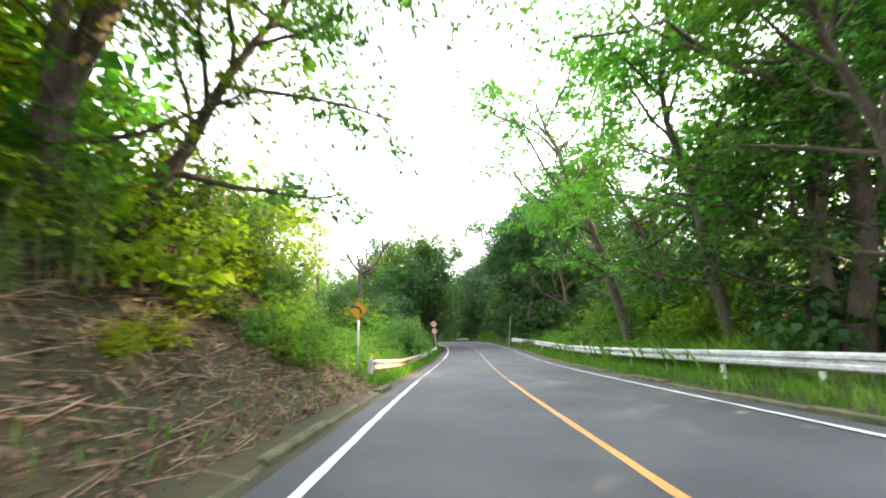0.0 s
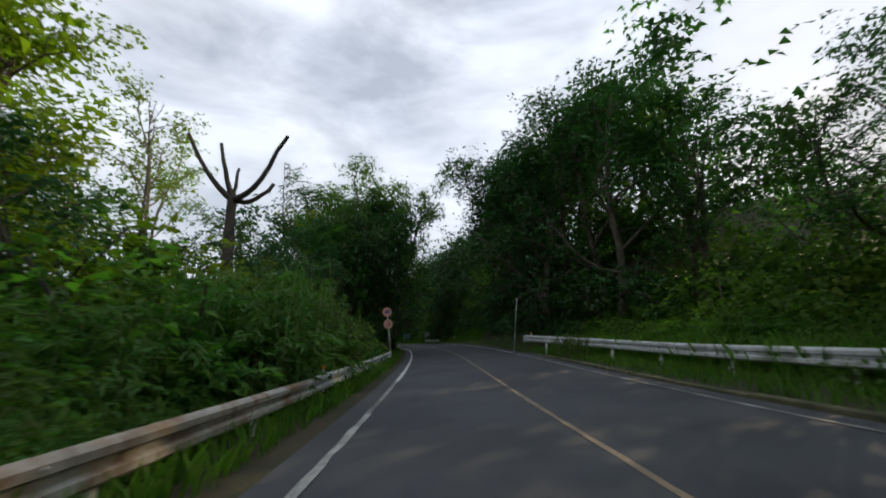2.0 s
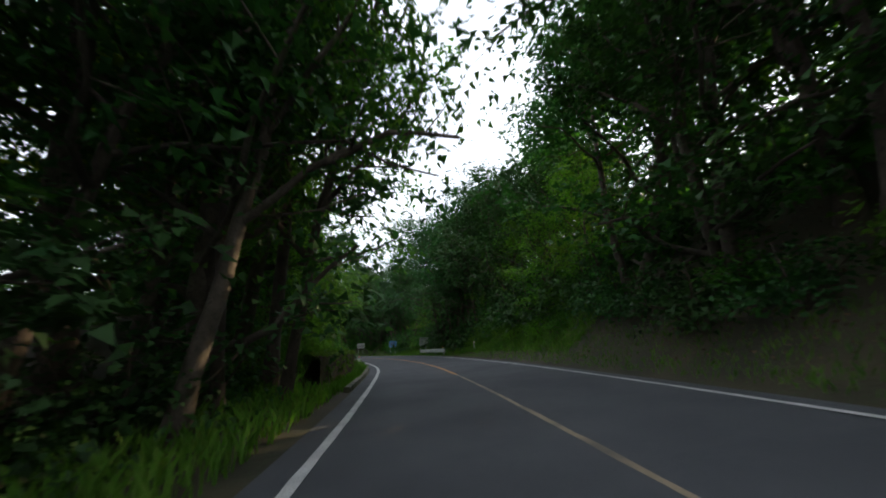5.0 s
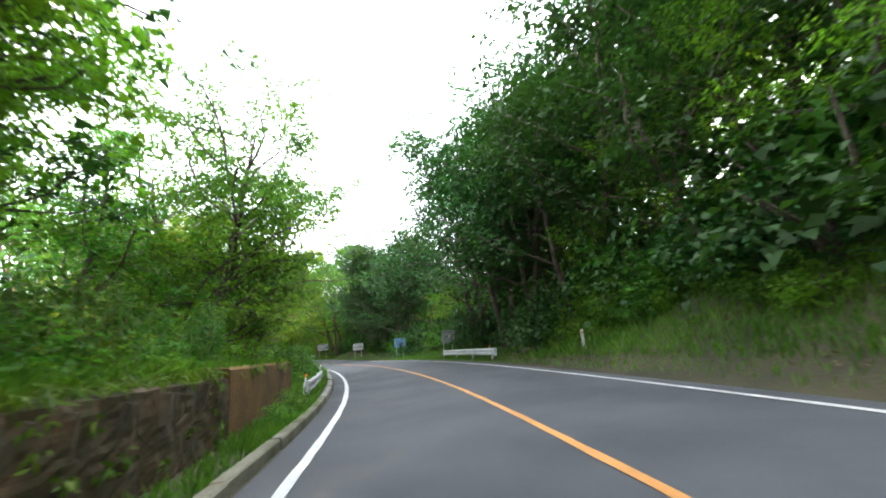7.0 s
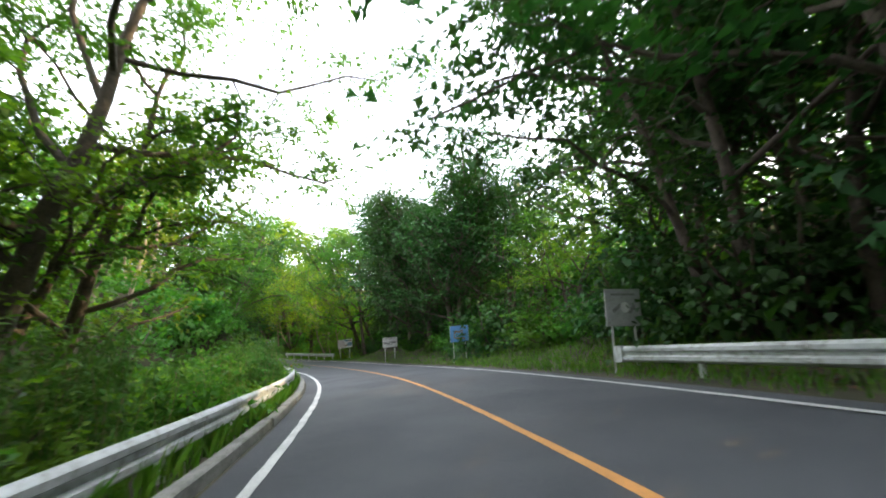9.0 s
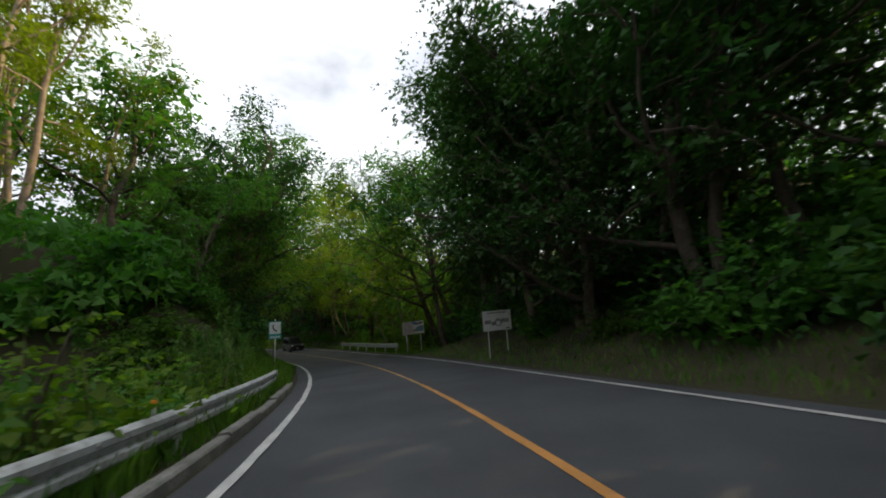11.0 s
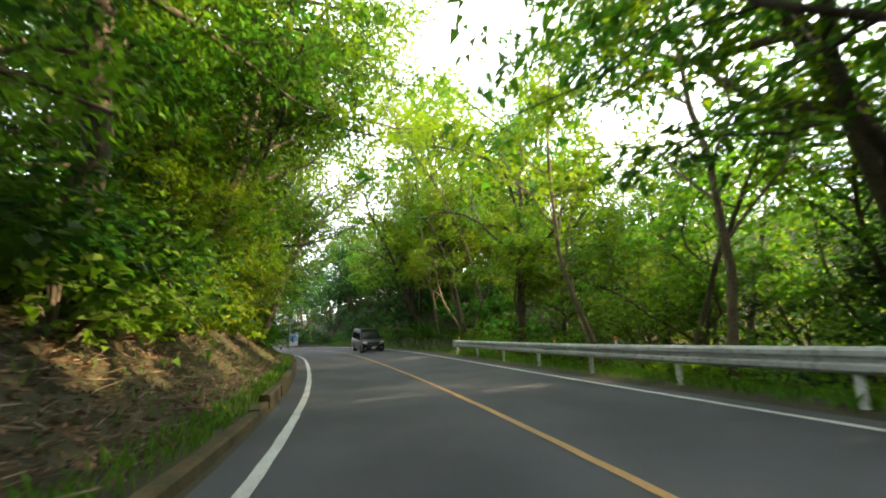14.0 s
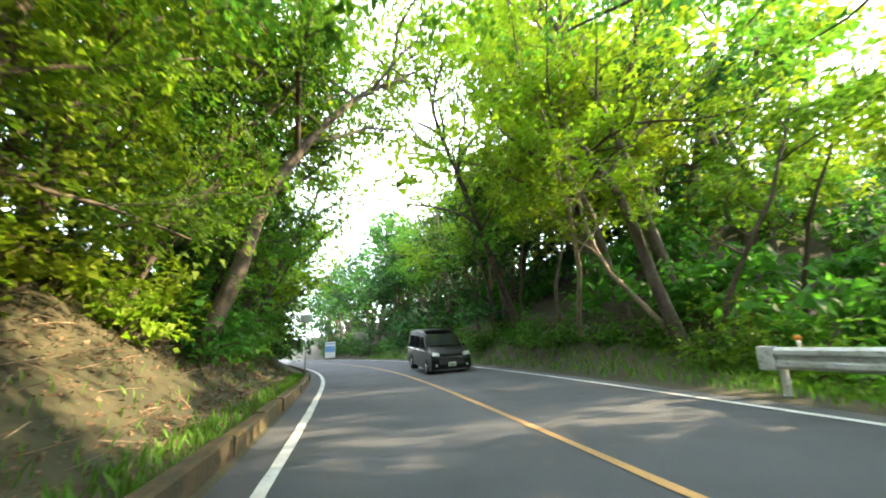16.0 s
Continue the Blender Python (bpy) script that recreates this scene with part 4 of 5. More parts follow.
def tree_meshes(seed, height, spread, trunk, leaf, bark, leaf_size, leaves, limbs=10, start=0.3, lean=(0, 0), flat=0.45, wander=0.22, slim=0.6, twist=0.12, top=0.5, puff=1.0, twig=True, droop=0.35, fans=4, corners=3):
    """Wood and crown of one tree, with its foot at the origin."""
    r = np.random.default_rng(seed)
    stem, srad = limb((0, 0, -0.4), (lean[0], lean[1], 1), height * 0.86, trunk, r, 10, twist, 0.1)
    srad = np.linspace(trunk, trunk * 0.2, len(stem))
    srad[0] *= 1.5
    arms, twigs, clumps = [], [], []
    for k in range(limbs):
        f = start + (1 - start) * (k + r.random() * 0.6) / limbs
        i = min(int(f * (len(stem) - 1)), len(stem) - 2)
        p = stem[i] + (stem[i + 1] - stem[i]) * (f * (len(stem) - 1) - i)
        ang = k * 2.4 + r.normal() * 0.5
        reach = spread * (1.0 - top * max(0.0, f - 0.45) / 0.55) * r.uniform(0.75, 1.15)
        pts, rad = limb(p, (math.cos(ang), math.sin(ang), 0.2 + 0.75 * f), reach, trunk * 0.42 * (1.15 - 0.6 * f), r, 6, wander)
        arms.append((pts, rad))
        for b in range(4):
            q = pts[2 + b]
            a2 = ang + r.choice([-1, 1]) * r.uniform(0.4, 1.3)
            sub, srd = limb(q, (math.cos(a2), math.sin(a2), r.uniform(0.0, 0.6)), reach * r.uniform(0.28, 0.5), rad[2 + b] * 0.5, r, 3, 0.3)
            twigs.append((sub, srd))
            for w in (1, 2, 3):
                clumps.append((*sub[w], r.uniform(0.4, 0.85) * spread / 4.0 * puff))
        clumps.append((*pts[-1], 0.75 * spread / 4.0 * puff))
        clumps.append((*pts[-2], 0.75 * spread / 4.0 * puff))
    clumps.append((*stem[-1], 0.9 * spread / 4 * puff))
    clumps = np.array(clumps)
    v, f = join_tubes([([(stem, srad)], 8 if twig else 6), (arms, 5 if twig else 3), (twigs if twig else twigs[::9], 3)])
    wood = mesh_from("trunk", v, f, bark, True)
    inner = np.concatenate([np.c_[pts[2:6], np.full(4, 0.22 * spread * puff)] for pts, _ in arms])
    per = max(1, round(leaves / len(clumps) / fans))
    Q = np.concatenate([spray_leaves(clumps, fans, per, leaf_size, r, flat, droop, slim),
                        clump_leaves(inner, 13, leaf_size, r, 0.7, 0.3, 0.7)])
    return wood, quads_mesh("crown", Q, leaf, corners)


def dome_meshes(seed, radius, height, leaf, leaf_size, count, slim=0.6, droop=0.5, stems=10):
    """A bush: leafy shell with lumps over branching stems."""
    r = np.random.default_rng(seed)
    n = 60
    d = r.normal(size=(n, 3))
    d[:, 2] = np.abs(d[:, 2]) * 0.9 + 0.05
    d /= np.linalg.norm(d, axis=1, keepdims=True)
    k = r.uniform(0.55, 1.0, n)
    c = np.c_[d[:, :2] * radius * k[:, None], d[:, 2] * height * k * 0.9 + 0.1, np.full(n, radius * 0.33) * r.uniform(0.6, 1.2, n)]
    leaves = np.concatenate([spray_leaves(c, 3, max(1, count // (3 * n)), leaf_size, r, 0.6, droop, slim, 0.9),
                             clump_leaves(c * np.array([0.6, 0.6, 0.6, 1.0]), 4, leaf_size * 1.7, r, 0.7, 0.3, 0.75)])
    lines = []
    for i in range(stems):
        q = c[i, :3]
        mid = q * np.array([0.45, 0.45, 0.55]) + r.normal(0, 0.08, 3)
        lines.append((np.array([[0.1 * q[0], 0.1 * q[1], -0.15], mid, q]), np.array([0.03, 0.02, 0.008]) * radius))
    v, f = tubes(lines, 5)
    return mesh_from("stem", v, f, M_BARK, True), quads_mesh("foliage", leaves, leaf)


def sasa_meshes(seed, radius, height, canes, per):
    """Bamboo grass: thin canes with long narrow leaves."""
    r = np.random.default_rng(seed)
    lines, cl = [], []
    for _ in range(canes):
        a, d = r.uniform(0, 6.28), radius * math.sqrt(r.random())
        h = height * r.uniform(0.6, 1.1)
        b = np.array([math.cos(a) * d, math.sin(a) * d, -0.1])
        t = b + np.array([r.normal(0, 0.22), r.normal(0, 0.22), h])
        m = (b + t) / 2 + np.append(r.normal(0, 0.05, 2), 0)
        lines.append((np.array([b, m, t]), np.array([0.011, 0.009, 0.004])))
        for f in np.linspace(0.25, 1, per):
            cl.append((*(b + (t - b) * f), 0.2))
    cl = np.array(cl)
    leaves = clump_leaves(cl, 5, 0.24, r, 0.8, 0.5, 0.2)
    v, f = tubes(lines, 4)
    return mesh_from("cane", v, f, M_CANE, True), quads_mesh("foliage", leaves, M_SASA)


def make_kind(name, label, category, group, meshes, names=("trunk", "crown")):
    """A first specimen, kept as the model from which the others are copied."""
    g = thing(name, label, category, group)
    for nm, me in zip(names, meshes):
        part(nm, me, g)
    return g


MODELS = {}


def model(key, *args, **kw):
    MODELS[key] = [make_kind(*args, **kw), False]


def plant(key, s, u, turn=0.0, size=1.0, tall=None, lean=(0.0, 0.0), sink=0.0, label=""):
    g, used = MODELS[key]
    p = on_ground(s, u, -sink)
    tip = Matrix.Rotation(radians(yaw_at(s)), 4, "Z") @ Euler((radians(lean[0]), radians(lean[1]), 0)).to_matrix().to_4x4()
    m = Matrix.Translation(p) @ tip @ Matrix.Rotation(radians(turn), 4, "Z") @ Matrix.Diagonal((size, size, tall or size, 1))
    if not used:
        g.matrix_basis = m
        MODELS[key][1] = True
        ob = g
    else:
        keep = g.scale.copy()
        g.scale = (1, 1, 1)
        ob = copy_thing(g, m)
        g.scale = keep
    if label:
        tagged(ob, label=label)
    return ob


BROAD = ("broadleaf_tree", "tall broadleaf tree with layered green crown beside the road", "tree", "roadside trees")
DARK = ("evergreen_tree", "dense dark evergreen tree on the shaded slope", "tree", "roadside trees")
YELLOW = ("broadleaf_tree", "broadleaf tree with sunlit yellow-green crown", "tree", "roadside trees")
SLIM = ("slender_tree", "slender woodland tree with thin bright foliage", "tree", "roadside trees")
model("broad_a", *BROAD, tree_meshes(11, 14, 5.4, 0.21, M_LEAF, M_BARK, 0.2, 7000, limbs=12, start=0.22, slim=0.7))
model("broad_b", *BROAD, tree_meshes(12, 15, 5.8, 0.25, M_LEAF, M_BARK, 0.2, 7000, limbs=12, start=0.26, lean=(0.1, 0.05), slim=0.7))
model("broad_c", *BROAD, tree_meshes(13, 12, 5.6, 0.2, M_LEAFBRIGHT, M_BARK, 0.19, 7000, limbs=11, start=0.2, wander=0.28, slim=0.7))
model("dark_a", *DARK, tree_meshes(21, 14, 5.0, 0.22, M_LEAFDARK, M_BARK, 0.21, 8000, limbs=14, start=0.06, flat=0.6, puff=1.15, slim=0.72))
model("dark_b", *DARK, tree_meshes(22, 15, 5.4, 0.24, M_LEAFDARK, M_BARK, 0.21, 8000, limbs=14, start=0.08, flat=0.55, puff=1.15, slim=0.72))
model("yellow_a", *YELLOW, tree_meshes(31, 13, 5.0, 0.2, M_LEAFYELLOW, M_BARK, 0.19, 7000, limbs=12, start=0.2, slim=0.7))
model("slim_a", *SLIM, tree_meshes(41, 13, 3.2, 0.1, M_LEAFBRIGHT, M_BARK, 0.18, 4200, limbs=10, start=0.3, wander=0.28, twist=0.16, slim=0.65))
model("slim_b", *SLIM, tree_meshes(42, 14, 3.6, 0.11, M_LEAFYELLOW, M_PALEBARK, 0.18, 4200, limbs=10, start=0.32, wander=0.28, twist=0.16, slim=0.65))
model("pale_a", "pale_trunk_tree", "tall tree with pale bare trunks and thin sunlit crown", "tree", "roadside trees",
      tree_meshes(43, 16, 4.2, 0.16, M_LEAFYELLOW, M_PALEBARK, 0.2, 3400, limbs=10, start=0.4, wander=0.28))
model("dark_n", *DARK, tree_meshes(25, 14, 4.6, 0.22, M_LEAFDARK, M_BARK, 0.2, 7800, limbs=14, start=0.1, flat=0.6, puff=1.15, slim=0.7))
model("high_a", *BROAD, tree_meshes(15, 16, 6.2, 0.24, M_LEAF, M_BARK, 0.2, 9000, limbs=13, start=0.4, top=0.35, slim=0.65))
model("high_y", *YELLOW, tree_meshes(33, 16, 6.4, 0.22, M_LEAFYELLOW, M_BARK, 0.2, 6000, limbs=13, start=0.42, top=0.3))
model("high_d", *DARK, tree_meshes(24, 15, 5.6, 0.17, M_LEAFDARK, M_BARK, 0.21, 8000, limbs=14, start=0.26, flat=0.55, puff=1.15, slim=0.72))
model("open_a", "spreading_tree", "spreading tree with open crown and bare dark limbs", "tree", "roadside trees",
      tree_meshes(44, 14, 7.5, 0.24, M_LEAF, M_BARK, 0.17, 8000, limbs=11, start=0.28, wander=0.3, flat=0.3, top=0.4, droop=0.55, puff=0.8))
model("open_n", "spreading_tree", "spreading tree with fine light foliage on dark forked limbs", "tree", "roadside trees",
      tree_meshes(46, 14.5, 7.0, 0.23, M_LEAF, M_BARK, 0.18, 14000, limbs=13, start=0.3, wander=0.3, flat=0.35, top=0.4, droop=0.5, puff=0.85, slim=0.6))
LEAFY = ("leafy_tree", "tree leaning out with leaf sprays hanging down to the bank", "tree", "roadside trees")
model("skirt_g", *LEAFY, tree_meshes(16, 9.5, 3.9, 0.13, M_LEAF, M_BARK, 0.14, 9500, limbs=16, start=0.06, slim=0.55, droop=0.6, flat=0.5, puff=1.1))
model("skirt_b", *LEAFY, tree_meshes(17, 9.5, 3.7, 0.12, M_LEAFBRIGHT, M_BARK, 0.14, 9500, limbs=16, start=0.08, slim=0.5, droop=0.6, flat=0.5, puff=1.1))
FAR = dict(twig=False, limbs=9, start=0.1, flat=0.6, puff=1.3, slim=0.7, fans=3)
model("far_green", *BROAD, tree_meshes(14, 15, 5.8, 0.25, M_LEAF, M_BARK, 0.38, 2300, **FAR))
model("far_dark", *DARK, tree_meshes(23, 16, 5.6, 0.25, M_LEAFDARK, M_BARK, 0.39, 2300, **FAR))
model("far_yellow", *YELLOW, tree_meshes(32, 14, 5.4, 0.22, M_LEAFYELLOW, M_BARK, 0.38, 2300, **FAR))
BUSH = ("bush", "leafy green bush growing at the roadside", "bush", "bushes")
SF = ("stem", "foliage")
model("bush_a", *BUSH, dome_meshes(51, 1.5, 1.9, M_LEAF, 0.16, 720), names=SF)
model("bush_b", *BUSH, dome_meshes(52, 1.7, 2.3, M_LEAFBRIGHT, 0.16, 720), names=SF)
model("bush_c", "vine_bush", "dark vine-covered bush with large hanging leaves", "bush", "bushes", dome_meshes(53, 2.2, 3.0, M_LEAFDARK, 0.19, 860, 0.75, 0.9), names=SF)
model("mound", "vine_mound", "tall mound of vines with broad green leaves", "bush", "vine mounds", dome_meshes(57, 2.2, 2.6, M_LEAF, 0.14, 3000, 0.75, 0.8), names=SF)
model("bush_d", "bush", "yellowish green bush at the roadside", "bush", "bushes", dome_meshes(54, 1.6, 2.0, M_LEAFYELLOW, 0.16, 900), names=SF)
HEDGE = ("hedge_bush", "dense leafy bush leaning over the guard rail", "bush", "hedge bushes")
model("hedge_a", *HEDGE, dome_meshes(58, 1.7, 2.5, M_LEAF, 0.15, 2700, 0.5, 0.6), names=SF)
model("hedge_b", *HEDGE, dome_meshes(59, 1.7, 2.6, M_SASA, 0.22, 2200, 0.24, 0.6), names=SF)
model("hedge_y", "hedge_bush", "tall bush with yellowing green leaves behind the hedge", "bush", "hedge bushes", dome_meshes(56, 2.2, 3.6, M_LEAFYELLOW, 0.17, 2600, 0.5, 0.5), names=SF)
SASA = ("bamboo_grass_clump", "clump of tall bamboo grass with long narrow leaves", "bamboo grass", "bamboo grass")
model("sasa_a", *SASA, sasa_meshes(61, 1.1, 2.6, 40, 9), names=("cane", "foliage"))
model("sasa_b", *SASA, sasa_meshes(62, 1.2, 2.1, 40, 8), names=("cane", "foliage"))

pick = random.Random(5)


def belt(keys, s0, s1, step, u0, u1, size0, size1, sink=0.1, tall=1.0, tilt=0.0):
    """A loose row of plants along the road."""
    s = s0
    while s <= s1:
        k = pick.uniform(size0, size1)
        u = pick.uniform(u0, u1)
        plant(pick.choice(keys), s + pick.uniform(-0.35, 0.35) * step, u, pick.uniform(0, 360), k, k * tall * pick.uniform(0.9, 1.1), (pick.uniform(-4, 4), tilt + pick.uniform(-4, 4)), sink)
        s += step


# left side, start: bank with trees and bamboo
plant("broad_c", 1.8, -6.2, 200, 0.8, lean=(0, 16))
plant("broad_b", 0.5, -7.6, 40, 0.75, lean=(0, 6))
plant("open_n", 3.9, -6.5, 130, 0.72, lean=(0, 18))
plant("broad_a", 4.4, -6.0, 20, 0.55, lean=(0, 30))
belt(["bush_b", "bush_a"], 6.6, 9.2, 0.7, -5.3, -4.7, 0.25, 0.4)
plant("yellow_a", 3.6, -5.9, 80, 0.55, lean=(0, 12))
plant("broad_a", 4.4, -9.0, 260, 0.5)
plant("broad_a", 2.2, -6.4, 330, 0.75, lean=(0, 14))
belt(["sasa_a", "bush_d", "bush_b"], 1.0, 9.0, 0.75, -7.4, -5.7, 0.5, 0.85)
belt(["bush_a", "sasa_b", "bush_d"], 1.5, 8.0, 0.9, -5.9, -4.9, 0.18, 0.34)
belt(["bush_d", "bush_b"], 2.0, 6.0, 1.1, -9.6, -8.0, 1.0, 1.4)
belt(["sasa_a", "bush_b", "sasa_b"], 6.0, 8.4, 0.8, -7.4, -6.2, 0.7, 0.9)
belt(["sasa_a", "bush_b", "sasa_b"], 9.0, 13.0, 0.7, -7.2, -6.0, 0.5, 0.7)
belt(["bush_b", "sasa_b"], 8.0, 13.2, 0.9, -5.9, -5.4, 0.35, 0.5)
belt(["bush_b", "bush_d", "bush_a"], -2, 7, 2.6, -8.6, -6.6, 0.7, 1.0)
belt(["far_green", "far_dark"], -8, 2, 5, -14, -10.5, 0.6, 0.8)
# left hedge behind the guard rail
belt(["bush_b", "bush_a", "sasa_a"], 13.5, 22, 1.2, -6.4, -5.8, 0.7, 0.9)
belt(["dark_a"], 33, 46, 3.2, -9.6, -8.2, 0.36, 0.46)
belt(["sasa_a", "sasa_b"], 25, 31, 1.2, -6.3, -5.6, 1.0, 1.2, tall=1.2)
belt(["sasa_a", "sasa_b", "bush_a"], 32, 39, 1.2, -6.3, -5.5, 0.8, 0.95, tall=0.85)
belt(["bush_a"], 22, 42, 2.0, -7.4, -6.5, 0.8, 1.0)
belt(["bush_a", "bush_c"], 20, 38, 1.6, -5.9, -5.3, 0.4, 0.6)
belt(["sasa_b", "sasa_a"], 17.5, 29, 0.9, -5.1, -4.75, 0.28, 0.4)
belt(["bush_a", "bush_b", "bush_d"], 24, 46, 1.8, -9.2, -7.3, 1.2, 1.7)
plant("yellow_a", 25, -15.0, 30, 1.25)
plant("yellow_a", 29.5, -18.0, 200, 1.0)
plant("yellow_a", 17, -17, 130, 0.85)
plant("pale_a", 36.5, -16.5, 40, 0.9)
plant("pale_a", 39.5, -18.5, 140, 0.85)
belt(["far_yellow", "far_green"], 10, 46, 6, -30, -22, 0.65, 0.85)
belt(["hedge_a", "hedge_b"], 12.8, 24, 1.1, -6.6, -6.1, 0.72, 0.85)
belt(["hedge_b", "hedge_a", "hedge_b"], 24.5, 33, 1.15, -6.6, -6.0, 1.1, 1.3)
belt(["hedge_a", "hedge_b"], 33, 41, 1.2, -6.7, -6.1, 0.85, 1.05)
belt(["bush_b", "hedge_a"], 31.5, 41, 0.9, -5.7, -5.2, 0.5, 0.66)
belt(["hedge_y"], 25, 37, 2.0, -10.4, -9.2, 1.25, 1.5)
belt(["hedge_a"], 13, 24, 2.0, -9.2, -8.0, 0.85, 1.0)
plant("dark_a", 41.0, -9.8, 80, 0.68)
plant("broad_a", 37.0, -10.5, 80, 0.62)
plant("dark_b", 52.5, -6.2, 10, 0.95, 1.1, lean=(0, 7))
plant("broad_a", 55.0, -5.6, 100, 0.95, 1.45, lean=(0, 5))
plant("broad_a", 53.6, -4.9, 220, 0.72, 1.42, lean=(0, 5))
plant("broad_b", 49.8, -5.3, 20, 0.65, 1.05, lean=(0, 5))
plant("high_d", 51.5, -5.4, 200, 0.75, 1.05, lean=(0, 3))
plant("high_d", 49.0, -7.0, 100, 0.9, lean=(0, 4))
plant("dark_b", 38.0, -8.4, 200, 0.42)
# left forest before the wall
belt(["dark_a", "broad_a"], 45.5, 57, 3.2, -9.0, -7.4, 0.75, 0.85)
plant("broad_b", 50.5, -7.4, 120, 1.15, lean=(0, 9))
plant("broad_a", 56.0, -7.0, 20, 1.2, lean=(0, 9))
plant("high_a", 53.0, -6.6, 70, 0.95, lean=(0, 10))
belt(["far_dark", "far_green", "far_yellow"], 46, 54, 3.0, -20, -13, 0.75, 0.9)
belt(["dark_b", "high_d"], 54, 66, 3.2, -12, -9.5, 1.05, 1.2)
belt(["bush_c", "bush_a"], 42, 57, 1.7, -6.9, -6.0, 0.45, 0.7)
# over the wall
belt(["skirt_b", "skirt_b", "skirt_g"], 58.0, 69, 2.3, -9.2, -8.3, 0.85, 1.05, tilt=2)
belt(["broad_a", "broad_c"], 58, 70, 4.0, -11.5, -9.5, 0.85, 1.0)
belt(["bush_b", "bush_a", "sasa_b"], 57, 73, 1.4, -6.9, -5.9, 0.5, 0.75)
belt(["bush_b", "bush_a"], 56.8, 68.6, 0.8, -5.5, -5.25, 0.22, 0.36)
belt(["bush_b", "bush_a"], 69.6, 73.5, 0.7, -4.35, -4.15, 0.2, 0.36)
belt(["far_green", "far_dark"], 60, 78, 2.6, -15, -12, 0.7, 0.9)
for s, u, turn, size in ((64.5, -11.5, 0, 0.85), (68.0, -11.8, 100, 0.85), (71.5, -12.4, 200, 0.8)):
    plant("broad_c", s, u, turn, size)
# bend, left, below the rail
plant("broad_c", 79, -9.5, 70, 0.95)
plant("broad_b", 90.0, -9.0, 300, 0.8)
plant("open_n", 87.6, -8.4, 160, 1.02, 1.02, lean=(0, 13))
plant("open_n", 79.4, -8.2, 40, 0.98)
plant("open_n", 83.2, -11.5, 260, 0.9)
plant("broad_c", 82.4, -10.2, 20, 0.8, 0.95)
plant("broad_c", 84.0, -13.0, 100, 0.9, 1.1)
plant("broad_c", 88.5, -9.6, 60, 0.8, lean=(0, 4))
plant("broad_b", 76, -12, 20, 0.75)
plant("broad_c", 90.5, -9.5, 250, 0.75)
belt(["far_green", "far_yellow"], 84, 106, 3.4, -19, -11, 0.6, 0.8)
belt(["bush_a", "bush_b", "sasa_a"], 75, 112, 1.2, -6.2, -5.2, 0.6, 0.95)
belt(["bush_a", "bush_b", "bush_b"], 76, 113, 1.8, -9, -7.2, 0.8, 1.2)
belt(["pale_a"], 112, 128, 2.4, -18, -12, 0.9, 1.1)
belt(["far_yellow", "far_green"], 104, 128, 4, -30, -20, 0.9, 1.1)
# left bank to the end
belt(["broad_a", "dark_a"], 116.5, 122, 2.6, -9.0, -7.4, 0.5, 0.58)
belt(["broad_a", "broad_b", "dark_a"], 123, 134, 2.8, -8.4, -7.2, 0.95, 1.1, tilt=6)
belt(["yellow_a", "broad_c", "yellow_a"], 134, 148, 3.0, -8.4, -7.2, 0.7, 0.85)
belt(["broad_c", "yellow_a", "high_y"], 149, 160, 3.2, -6.8, -5.4, 0.9, 1.1, tilt=9)
belt(["far_yellow", "far_green"], 161, 176, 3.0, -7.0, -5.8, 0.9, 1.1, tilt=7)
belt(["far_green", "far_dark"], 124, 180, 4.5, -16, -11.5, 0.9, 1.1)
belt(["sasa_b", "bush_a"], 112.2, 121, 0.8, -6.4, -5.5, 0.35, 0.5)
belt(["bush_a"], 111.5, 122, 1.3, -9.2, -7.6, 0.8, 1.2)
belt(["bush_c", "bush_a"], 121, 134, 1.4, -7.2, -6.2, 0.75, 1.05)
belt(["bush_a", "bush_c"], 116, 130, 1.5, -7.2, -6.5, 0.7, 1.0)
belt(["yellow_a", "yellow_a", "broad_c"], 134, 152, 1.9, -6.9, -6.2, 0.42, 0.55, tilt=14)
belt(["bush_d", "bush_b"], 130, 150, 1.4, -7.0, -5.7, 0.7, 1.0)
belt(["bush_b", "bush_a"], 150, 166, 2.4, -6.6, -5.5, 0.7, 1.15)
belt(["skirt_g", "skirt_b"], 122, 136, 2.4, -8.2, -7.4, 0.95, 1.15, tilt=4)
belt(["skirt_b", "skirt_b", "skirt_g"], 136, 156, 2.1, -7.8, -7.0, 1.0, 1.25, tilt=8)
# right side, start
belt(["bush_b", "hedge_b", "hedge_a"], 14, 41, 1.2, 6.5, 7.8, 0.5, 0.72)
plant("open_a", 9.6, 8.2, 300, 1.1, lean=(0, -8))
plant("open_n", 17.7, 6.2, 200, 1.1, lean=(0, -12))
plant("broad_a", 7.0, 7.6, 100, 0.8, lean=(0, -12))
plant("broad_b", 11.5, 8.8, 220, 0.9, lean=(0, -8))
plant("broad_a", 12.8, 7.6, 130, 1.0, lean=(0, -12))
plant("broad_a", 20.4, 9.8, 40, 1.0, lean=(0, -4))
plant("mound", 21.5, 9.6, 20, 1.4)
belt(["far_dark", "far_green"], -6, 22, 4.2, 13, 17, 0.8, 1.0)
belt(["far_green"], 5, 18, 4.0, 11.5, 13, 0.85, 1.0)
belt(["far_green"], 24, 34, 4.2, 15, 20, 0.5, 0.6)
belt(["bush_a", "bush_c", "bush_b"], 2, 40, 2.4, 7.8, 10.0, 0.9, 1.4)
belt(["bush_b", "bush_a"], 12, 41, 1.4, 5.8, 7.0, 0.5, 0.75)
